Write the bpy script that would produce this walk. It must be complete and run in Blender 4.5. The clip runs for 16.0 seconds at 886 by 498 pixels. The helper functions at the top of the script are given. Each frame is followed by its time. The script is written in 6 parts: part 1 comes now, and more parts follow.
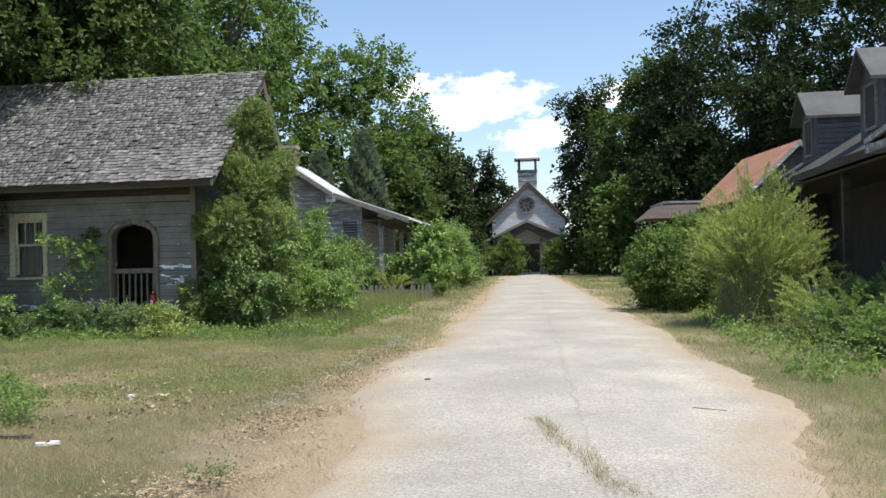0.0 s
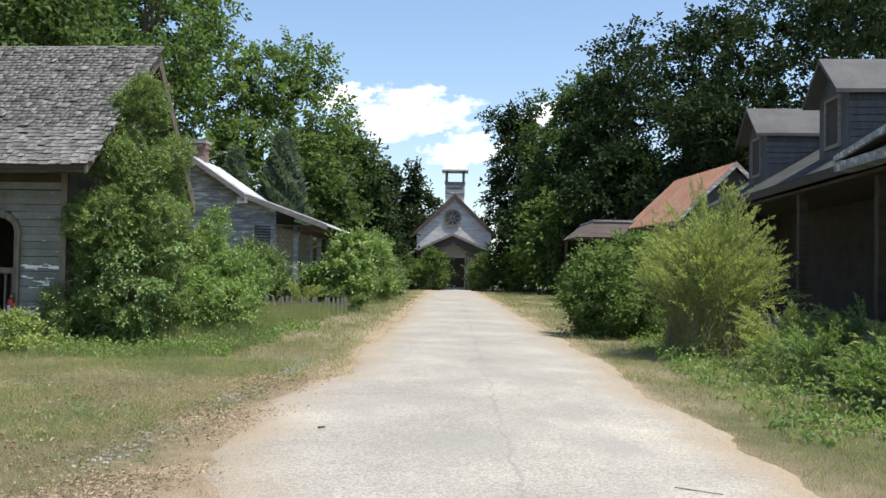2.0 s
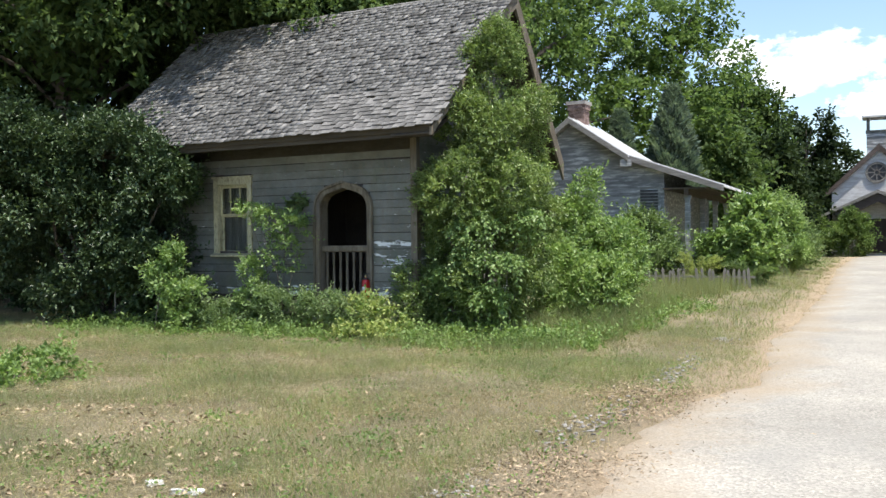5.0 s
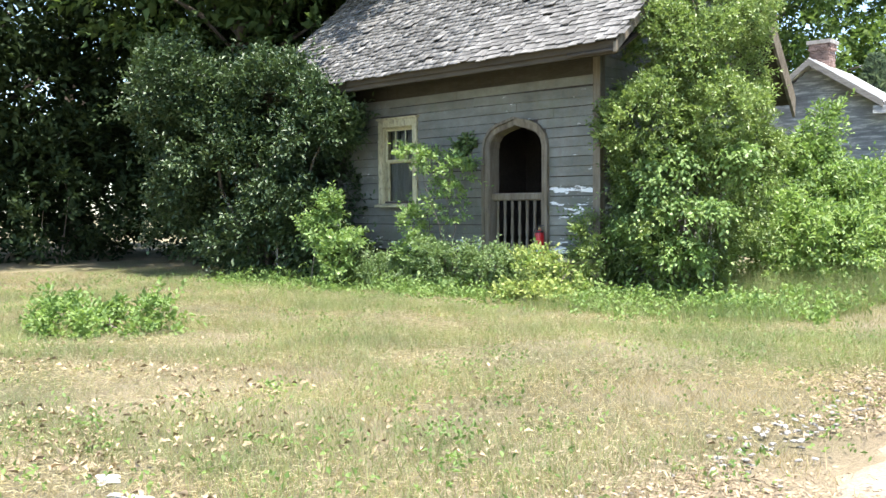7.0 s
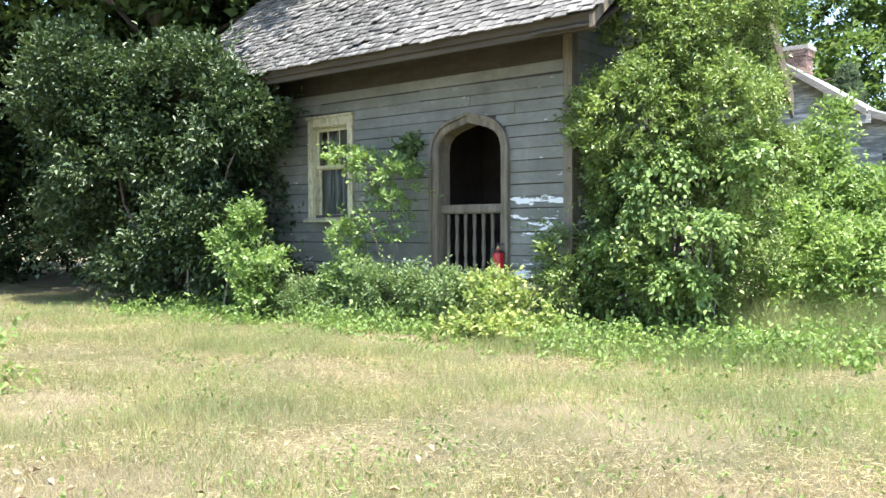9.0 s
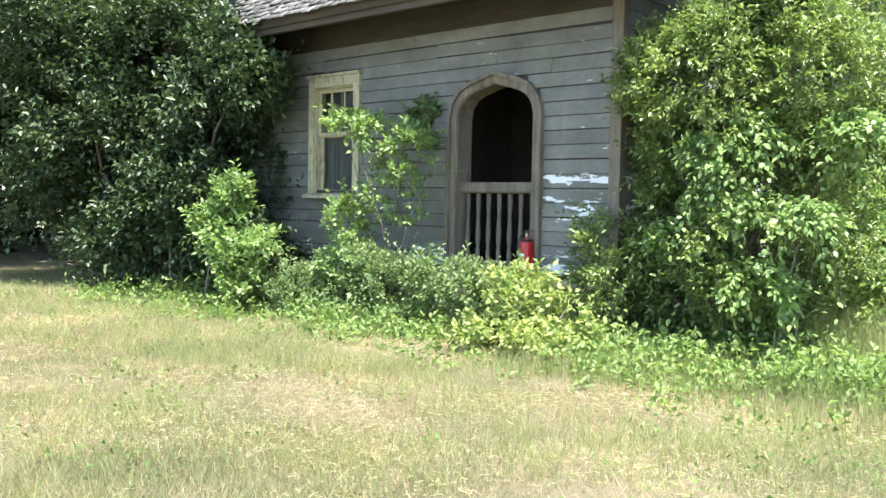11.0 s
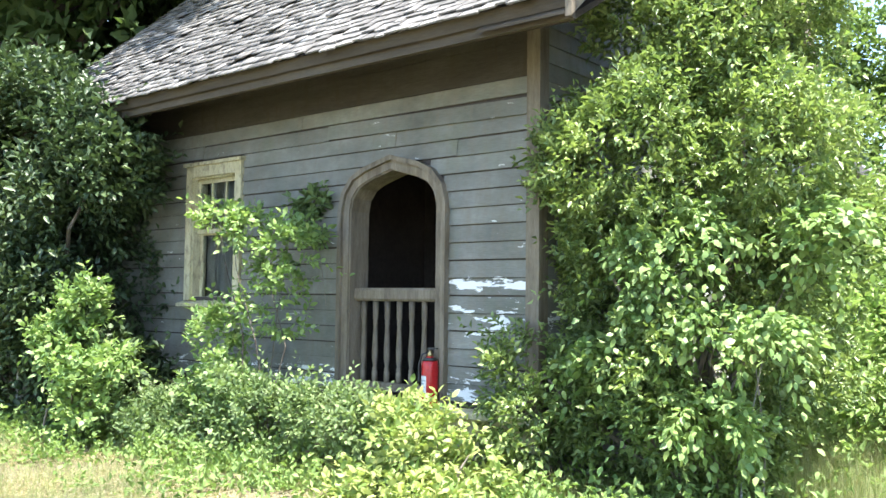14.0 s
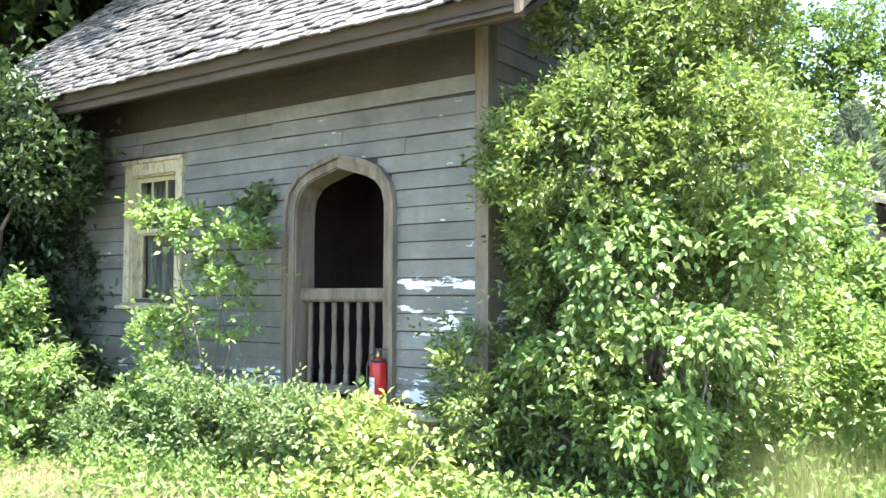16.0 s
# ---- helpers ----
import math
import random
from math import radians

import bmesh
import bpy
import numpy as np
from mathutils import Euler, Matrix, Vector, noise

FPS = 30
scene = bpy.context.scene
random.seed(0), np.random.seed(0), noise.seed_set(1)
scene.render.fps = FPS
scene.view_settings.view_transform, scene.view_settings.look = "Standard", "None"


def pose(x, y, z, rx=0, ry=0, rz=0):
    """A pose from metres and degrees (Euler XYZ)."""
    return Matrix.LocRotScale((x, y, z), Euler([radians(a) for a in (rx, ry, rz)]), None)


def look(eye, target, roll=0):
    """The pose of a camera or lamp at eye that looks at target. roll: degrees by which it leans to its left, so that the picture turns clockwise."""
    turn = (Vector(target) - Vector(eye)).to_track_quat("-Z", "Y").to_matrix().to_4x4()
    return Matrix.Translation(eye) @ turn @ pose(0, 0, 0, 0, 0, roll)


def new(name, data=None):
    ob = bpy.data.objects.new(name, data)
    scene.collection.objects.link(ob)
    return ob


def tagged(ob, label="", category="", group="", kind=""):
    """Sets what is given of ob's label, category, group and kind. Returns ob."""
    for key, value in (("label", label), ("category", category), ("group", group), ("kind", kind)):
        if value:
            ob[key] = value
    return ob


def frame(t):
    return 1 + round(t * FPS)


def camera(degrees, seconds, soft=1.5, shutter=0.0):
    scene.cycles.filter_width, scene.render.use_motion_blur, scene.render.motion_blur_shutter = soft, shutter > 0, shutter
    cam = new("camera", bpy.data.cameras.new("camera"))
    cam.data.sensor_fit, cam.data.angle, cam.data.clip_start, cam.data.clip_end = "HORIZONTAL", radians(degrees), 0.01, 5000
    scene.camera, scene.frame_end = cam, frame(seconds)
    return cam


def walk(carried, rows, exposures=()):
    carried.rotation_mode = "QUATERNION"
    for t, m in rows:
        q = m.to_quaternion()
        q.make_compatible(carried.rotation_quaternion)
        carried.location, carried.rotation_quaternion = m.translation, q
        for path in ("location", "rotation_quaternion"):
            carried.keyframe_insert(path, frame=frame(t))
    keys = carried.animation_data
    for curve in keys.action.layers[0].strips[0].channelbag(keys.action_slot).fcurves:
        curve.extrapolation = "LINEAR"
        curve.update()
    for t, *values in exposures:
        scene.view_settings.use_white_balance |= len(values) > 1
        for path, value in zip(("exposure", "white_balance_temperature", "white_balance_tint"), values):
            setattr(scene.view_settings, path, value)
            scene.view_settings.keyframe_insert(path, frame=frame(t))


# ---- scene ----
cam = camera(52.4, 16.0)
PATH = [
    (0, (10.079, -19.057, 1.546), (9.767, -17.082, 1.565), -1.3),
    (0.5, (10.041, -18.462, 1.568), (9.867, -16.469, 1.558), -1.1),
    (1, (9.996, -17.827, 1.579), (9.766, -15.84, 1.569), 0.3),
    (1.5, (9.905, -17.181, 1.57), (9.781, -15.184, 1.581), 0.7),
    (2, (9.855, -16.541, 1.56), (9.71, -14.546, 1.606), 1.0),
    (2.5, (9.799, -15.927, 1.559), (9.593, -13.938, 1.597), 1.4),
    (3, (9.709, -15.247, 1.565), (9.446, -13.265, 1.58), -0.9),
    (3.5, (9.65, -14.632, 1.58), (9.417, -12.646, 1.547), -0.7),
    (4, (9.538, -14.057, 1.588), (9.311, -12.07, 1.601), -1.9),
    (4.5, (9.47, -13.611, 1.601), (9.013, -11.664, 1.634), -1.5),
    (5, (9.235, -13.126, 1.591), (8.265, -11.376, 1.564), -0.6),
    (5.2, (9.138, -12.909, 1.603), (8.081, -11.214, 1.51), -0.8),
    (7.3, (8.384, -10.385, 1.134), (7.003, -8.941, 1.054), -0.3),
    (7.5, (8.244, -10.201, 1.119), (6.933, -8.694, 1.017), 0.9),
    (8, (7.84, -9.667, 1.112), (6.537, -8.153, 1.009), -0.8),
    (8.5, (7.491, -9.176, 1.124), (6.154, -7.692, 1.027), 0.0),
    (9, (7.092, -8.744, 1.151), (5.781, -7.234, 1.106), -0.3),
    (9.2, (6.936, -8.605, 1.18), (5.633, -7.089, 1.127), -1.2),
    (11.3, (5.874, -7.063, 1.245), (4.513, -5.603, 1.128), 1.1),
    (11.5, (5.815, -6.927, 1.24), (4.453, -5.47, 1.094), 0.6),
    (12, (5.623, -6.59, 1.216), (4.276, -5.121, 1.05), 1.4),
    (12.5, (5.419, -6.265, 1.213), (4.096, -4.773, 1.062), -1.7),
    (13, (5.388, -5.966, 1.236), (4.052, -4.485, 1.092), -0.3),
    (13.5, (5.315, -5.767, 1.272), (4.024, -4.242, 1.191), 0.8),
    (14, (5.263, -5.685, 1.356), (3.982, -4.153, 1.469), 0.7),
    (14.5, (5.246, -5.672, 1.397), (3.969, -4.136, 1.517), 0.3),
    (15, (5.223, -5.672, 1.393), (3.96, -4.126, 1.514), -0.2),
    (15.5, (5.207, -5.673, 1.376), (3.998, -4.084, 1.498), 0.9),
    (16, (5.183, -5.645, 1.362), (4.001, -4.036, 1.474), 0.2),
]
walk(cam, [(t, look(eye, target, roll)) for t, eye, target, roll in PATH],
     [(0, 0.4), (4.3, 0.4), (5.2, 0.8), (7.3, 1.65), (9.2, 1.8), (11.3, 1.9), (13.5, 1.95), (14.2, 2.3), (16, 2.5)])

# ---- sky, sun ----
SUN_EL, SUN_AZ = radians(70), radians(115)      # azimuth clockwise from +y
world = bpy.data.worlds.new("world")
scene.world = world
world.use_nodes = True
wn = world.node_tree.nodes
sky = wn.new("ShaderNodeTexSky")
sky.sky_type, sky.sun_disc = "NISHITA", False
sky.sun_elevation, sky.sun_rotation = SUN_EL, SUN_AZ
sky.dust_density, sky.ozone_density = 0.8, 1.6
wn["Background"].inputs["Strength"].default_value = 0.15
world.node_tree.links.new(sky.outputs[0], wn["Background"].inputs["Color"])
sun = new("sun", bpy.data.lights.new("sun", "SUN"))
sun.data.energy, sun.data.angle, sun.data.color = 4.6, radians(0.6), (1.0, 0.95, 0.865)
sun_dir = Vector((math.sin(SUN_AZ) * math.cos(SUN_EL), math.cos(SUN_AZ) * math.cos(SUN_EL), math.sin(SUN_EL)))
sun.matrix_basis = look((20, -20, 40), Vector((20, -20, 40)) - sun_dir)


# ---- materials ----
def nodes_of(name):
    m = bpy.data.materials.new(name)
    m.use_nodes = True
    nt = m.node_tree
    return m, nt, nt.nodes, nt.links, nt.nodes["Principled BSDF"]


def noise_at(nt, coord, scale, detail=5, rough=0.6, stretch=(1, 1, 1)):
    mp = nt.nodes.new("ShaderNodeMapping")
    mp.inputs["Scale"].default_value = stretch
    nt.links.new(coord, mp.inputs["Vector"])
    n = nt.nodes.new("ShaderNodeTexNoise")
    n.inputs["Scale"].default_value, n.inputs["Detail"].default_value, n.inputs["Roughness"].default_value = scale, detail, rough
    nt.links.new(mp.outputs[0], n.inputs["Vector"])
    return n.outputs["Fac"]


def ramp(nt, fac, stops):
    r = nt.nodes.new("ShaderNodeValToRGB")
    els = r.color_ramp.elements
    while len(els) < len(stops):
        els.new(0.5)
    for e, (p, c) in zip(els, stops):
        e.position, e.color = p, (*c, 1) if len(c) == 3 else c
    nt.links.new(fac, r.inputs["Fac"])
    return r.outputs["Color"]


def mixed(nt, fac, a, b, mode="MIX"):
    n = nt.nodes.new("ShaderNodeMix")
    n.data_type, n.blend_type = "RGBA", mode
    for sock, v in ((n.inputs["Factor"], fac), (n.inputs["A"], a), (n.inputs["B"], b)):
        if isinstance(v, (int, float)):
            sock.default_value = v
        elif isinstance(v, tuple):
            sock.default_value = (*v, 1)
        else:
            nt.links.new(v, sock)
    return n.outputs["Result"]


def calc(nt, op, a, b=0.0, clamp=False):
    n = nt.nodes.new("ShaderNodeMath")
    n.operation, n.use_clamp = op, clamp
    for i, v in enumerate((a, b)):
        if isinstance(v, (int, float)):
            n.inputs[i].default_value = v
        else:
            nt.links.new(v, n.inputs[i])
    return n.outputs[0]


def vary(nt, col, amount):
    """Lightens or darkens a colour from piece to piece."""
    g, o = nt.nodes.new("ShaderNodeNewGeometry"), nt.nodes.new("ShaderNodeObjectInfo")
    s = calc(nt, "FRACT", calc(nt, "ADD", g.outputs["Random Per Island"], o.outputs["Random"]))
    v = calc(nt, "ADD", calc(nt, "MULTIPLY", s, amount * 2), 1 - amount)
    h = nt.nodes.new("ShaderNodeHueSaturation")
    nt.links.new(v, h.inputs["Value"])
    nt.links.new(col, h.inputs["Color"])
    return h.outputs[0]


def surf(name, stops, scale=3, rough=0.8, bump=0.3, fine=40, stretch=(1, 1, 1), pieces=0.0, metal=0.0, spec=0.3, stain=None):
    """A weathered surface: broad colour variation, fine grain and relief."""
    m, nt, nd, ln, p = nodes_of(name)
    co = nd.new("ShaderNodeTexCoord").outputs["Object"]
    broad = noise_at(nt, co, scale, 6, 0.65, stretch)
    grain = noise_at(nt, co, fine, 4, 0.7, stretch)
    col = ramp(nt, broad, stops)
    col = mixed(nt, 0.55, col, ramp(nt, grain, [(0.25, (0.45, 0.45, 0.45)), (0.75, (1.25, 1.25, 1.25))]), "MULTIPLY")
    if stain:
        col = mixed(nt, ramp(nt, noise_at(nt, co, stain[0], 6, 0.7, stain[2]), [(0.5, (0, 0, 0)), (0.66, (1, 1, 1))]), col, stain[1])
    if pieces:
        col = vary(nt, col, pieces)
    ln.new(col, p.inputs["Base Color"])
    p.inputs["Roughness"].default_value, p.inputs["Metallic"].default_value = rough, metal
    p.inputs["Specular IOR Level"].default_value = spec
    b = nd.new("ShaderNodeBump")
    b.inputs["Strength"].default_value, b.inputs["Distance"].default_value = bump, 0.02
    ln.new(calc(nt, "ADD", grain, calc(nt, "MULTIPLY", broad, 0.6)), b.inputs["Height"])
    ln.new(b.outputs[0], p.inputs["Normal"])
    return m


def leaf_mat(name, dark, light, through_light=0.4, rough=0.45, spec=0.35, brown=None):
    """Leaves that differ one by one and let light through."""
    m, nt, nd, ln, p = nodes_of(name)
    g = nd.new("ShaderNodeNewGeometry")
    stops = [(0.0, dark), (0.75, light)]
    if brown:
        stops = [(0.0, dark), (0.82, light), (0.93, light), (0.97, brown)]
    col = ramp(nt, g.outputs["Random Per Island"], stops)
    co = nd.new("ShaderNodeTexCoord").outputs["Object"]
    col = mixed(nt, 0.6, col, ramp(nt, noise_at(nt, co, 0.9, 3), [(0.3, (0.55, 0.62, 0.6)), (0.7, (1.2, 1.15, 1.0))]), "MULTIPLY")
    ln.new(col, p.inputs["Base Color"])
    p.inputs["Roughness"].default_value, p.inputs["Specular IOR Level"].default_value = rough, spec
    t = nd.new("ShaderNodeBsdfTranslucent")
    ln.new(mixed(nt, 1.0, col, (1.15, 1.25, 0.75), "MULTIPLY"), t.inputs["Color"])
    x = nd.new("ShaderNodeMixShader")
    x.inputs[0].default_value = through_light
    ln.new(p.outputs[0], x.inputs[1])
    ln.new(t.outputs[0], x.inputs[2])
    ln.new(x.outputs[0], nd["Material Output"].inputs["Surface"])
    return m


WOOD_GREY = surf("weathered_grey_wood", [(0.3, (0.16, 0.15, 0.14)), (0.7, (0.34, 0.33, 0.31))], 2.5, 0.85, 0.4, 30, (0.6, 3, 6), 0.15)
TRIM_WOOD = surf("weathered_brown_grey_trim", [(0.3, (0.115, 0.092, 0.066)), (0.7, (0.26, 0.222, 0.168))], 3, 0.8, 0.4, 35, (5, 5, 0.7), 0.1)
# Brown frieze wood, darkened further to carry the eave's shade.
FRIEZE = surf("brown_frieze_with_eave_shade", [(0.3, (0.04, 0.035, 0.029)), (0.7, (0.085, 0.076, 0.065))], 2, 0.85, 0.35, 30, (0.5, 3, 3), 0.1, stain=(3, (0.055, 0.045, 0.033), (3, 3, 0.5)))
# Darker copy of the soffit boards: eave shade put into the colour.
SOFFIT_SHADE = surf("shade_dark_soffit", [(0.3, (0.03, 0.024, 0.018)), (0.7, (0.06, 0.049, 0.037))], 2, 0.9, 0.3, 30, (0.5, 4, 4), 0.1, spec=0.1)
SOFFIT = surf("dark_brown_soffit", [(0.3, (0.055, 0.044, 0.032)), (0.7, (0.105, 0.087, 0.064))], 2, 0.85, 0.3, 30, (0.5, 4, 4), 0.1)
CREAM = surf("faded_cream_paint", [(0.3, (0.46, 0.41, 0.25)), (0.7, (0.62, 0.57, 0.38))], 4, 0.6, 0.25, 40, (3, 3, 1), 0.05, stain=(9, (0.27, 0.23, 0.16), (2, 2, 1)))
SHINGLE = surf("bleached_wood_shingle", [(0.25, (0.095, 0.09, 0.085)), (0.7, (0.255, 0.248, 0.236))], 2.2, 0.85, 0.5, 26, (4, 0.8, 0.8), 0.42)
TIN = surf("bright_tin_roof", [(0.3, (0.7, 0.7, 0.7)), (0.7, (0.82, 0.82, 0.82))], 1.5, 0.5, 0.1, 20, pieces=0.04)
RUST = surf("rusted_tin_roof", [(0.3, (0.34, 0.16, 0.095)), (0.5, (0.42, 0.22, 0.145)), (0.75, (0.43, 0.3, 0.23))], 1.2, 0.75, 0.2, 20, (1, 1, 0.5), 0.08)
ROOF_GREY = surf("grey_felt_roof", [(0.3, (0.085, 0.085, 0.085)), (0.7, (0.135, 0.134, 0.132))], 1.2, 0.9, 0.2, 30, pieces=0.06)
# Darker than the dormer felt, for the main and portico slopes.
ROOF_DARK = surf("dark_felt_roof", [(0.3, (0.05, 0.05, 0.048)), (0.7, (0.1, 0.1, 0.096))], 1.5, 0.95, 0.3, 30, pieces=0.1, spec=0.1)
PALE_SIDING = surf("peeling_pale_siding", [(0.3, (0.2, 0.205, 0.215)), (0.52, (0.33, 0.34, 0.35)), (0.62, (0.68, 0.69, 0.7))], 3, 0.75, 0.3, 30, (0.5, 2, 3), 0.2)
WHITE_SIDING = surf("peeling_white_siding", [(0.3, (0.6, 0.6, 0.61)), (0.6, (0.8, 0.81, 0.82))], 1.5, 0.7, 0.25, 25, (0.6, 2, 3), 0.1, stain=(2.2, (0.5, 0.48, 0.47), (0.5, 1, 2)))
BROWN_SIDING = surf("brown_weathered_siding", [(0.3, (0.08, 0.063, 0.055)), (0.7, (0.15, 0.122, 0.11))], 2, 0.85, 0.3, 30, (0.5, 2, 3), 0.2)
BLUE_GREY = surf("blue_grey_paint", [(0.3, (0.07, 0.074, 0.08)), (0.7, (0.13, 0.135, 0.145))], 2, 0.7, 0.2, 30, (2, 2, 0.6), 0.08)
TAN_WALL = surf("tan_board_wall", [(0.3, (0.1, 0.085, 0.07)), (0.7, (0.17, 0.15, 0.125))], 2, 0.85, 0.2, 30, (1, 1, 0.5), 0.1)
# Dark boards: shade of entry, porches and clapboard gaps put into the colour.
SHADE_BOARDS = surf("shade_dark_boards", [(0.3, (0.05, 0.042, 0.038)), (0.7, (0.09, 0.075, 0.068))], 2, 0.9, 0.2, 20)
STONE = surf("dirty_foundation_stone", [(0.3, (0.14, 0.125, 0.11)), (0.7, (0.33, 0.3, 0.27))], 4, 0.9, 0.6, 25, pieces=0.25)
BRICK = surf("old_chimney_brick", [(0.3, (0.2, 0.13, 0.11)), (0.7, (0.34, 0.25, 0.22))], 4, 0.9, 0.5, 25, pieces=0.25)
BARK = surf("grey_brown_bark", [(0.3, (0.07, 0.055, 0.045)), (0.7, (0.17, 0.145, 0.12))], 3, 0.95, 0.8, 18, (3, 3, 0.6))
TWIG = surf("pale_twig_bark", [(0.3, (0.16, 0.13, 0.1)), (0.7, (0.3, 0.26, 0.21))], 6, 0.9, 0.4, 30, (2, 2, 0.6))
PALE_BARK = surf("bleached_dead_stem", [(0.3, (0.22, 0.2, 0.18)), (0.7, (0.38, 0.36, 0.33))], 6, 0.9, 0.4, 30, (2, 2, 0.6))
RED_PAINT = surf("red_enamel", [(0.3, (0.46, 0.012, 0.016)), (0.7, (0.56, 0.02, 0.024))], 5, 0.3, 0.03, 60, spec=0.5)
BLACK_PLASTIC = surf("black_plastic", [(0.3, (0.015, 0.015, 0.016)), (0.7, (0.03, 0.03, 0.03))], 8, 0.45, 0.05, 60, spec=0.5)
PAPER = surf("white_label_paper", [(0.3, (0.7, 0.7, 0.68)), (0.7, (0.82, 0.82, 0.8))], 9, 0.6, 0.05, 60)
PAPER_INK = surf("grey_label_ink", [(0.3, (0.25, 0.25, 0.26)), (0.7, (0.35, 0.35, 0.36))], 9, 0.6, 0.05, 60)
BRASS = surf("dull_brass", [(0.3, (0.4, 0.3, 0.13)), (0.7, (0.5, 0.4, 0.2))], 9, 0.4, 0.05, 60, metal=1.0)
CURTAIN = surf("greyed_lace_curtain", [(0.3, (0.34, 0.33, 0.31)), (0.7, (0.52, 0.51, 0.48))], 5, 0.9, 0.3, 60, (6, 6, 0.4))
DEBRIS = surf("dry_brown_litter", [(0.3, (0.27, 0.195, 0.125)), (0.7, (0.5, 0.4, 0.27))], 5, 0.95, 0.3, 30, pieces=0.45)
CONCRETE = surf("broken_grey_edging", [(0.3, (0.24, 0.23, 0.21)), (0.7, (0.42, 0.4, 0.375))], 4, 0.9, 0.6, 25, pieces=0.2)

LEAF_BUSH = leaf_mat("glossy_bush_leaf", (0.105, 0.17, 0.055), (0.27, 0.345, 0.13), 0.33, 0.4, 0.5)
LEAF_LIME = leaf_mat("yellow_green_leaf", (0.15, 0.25, 0.085), (0.29, 0.39, 0.15), 0.37, 0.45, 0.4)
LEAF_YELLOW = leaf_mat("yellowing_leaf", (0.19, 0.29, 0.095), (0.42, 0.46, 0.18), 0.38, 0.5, 0.3)
LEAF_MID = leaf_mat("mid_green_leaf", (0.12, 0.18, 0.08), (0.23, 0.31, 0.14), 0.36, 0.5, 0.35)
LEAF_DARK = leaf_mat("dark_holly_leaf", (0.034, 0.062, 0.031), (0.094, 0.14, 0.066), 0.2, 0.42, 0.38)
LEAF_WILLOW = leaf_mat("narrow_willow_leaf", (0.28, 0.33, 0.13), (0.45, 0.5, 0.22), 0.45, 0.5, 0.35)
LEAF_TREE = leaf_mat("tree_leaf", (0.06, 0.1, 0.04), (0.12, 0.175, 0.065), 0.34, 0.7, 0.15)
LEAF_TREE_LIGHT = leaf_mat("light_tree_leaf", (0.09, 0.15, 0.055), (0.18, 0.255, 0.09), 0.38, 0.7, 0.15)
# Darker copy of the tree leaf: crown and thicket shade in its colour.
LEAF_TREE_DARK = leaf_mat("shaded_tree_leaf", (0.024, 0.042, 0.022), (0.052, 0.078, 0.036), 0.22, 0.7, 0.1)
NEEDLE = leaf_mat("blue_green_needle", (0.12, 0.17, 0.14), (0.22, 0.28, 0.235), 0.3, 0.6, 0.2)
GRASS_GREEN = leaf_mat("green_grass", (0.2, 0.235, 0.105), (0.38, 0.405, 0.22), 0.5, 0.5, 0.3, (0.3, 0.24, 0.11))
GRASS_DRY = leaf_mat("dry_grass", (0.225, 0.175, 0.108), (0.55, 0.46, 0.335), 0.5, 0.6, 0.25, (0.34, 0.25, 0.13))
STRAW = leaf_mat("pale_straw", (0.36, 0.29, 0.18), (0.66, 0.58, 0.42), 0.2, 0.7, 0.2)
WEED = leaf_mat("weed_leaf", (0.14, 0.23, 0.07), (0.26, 0.36, 0.13), 0.4, 0.5, 0.3)


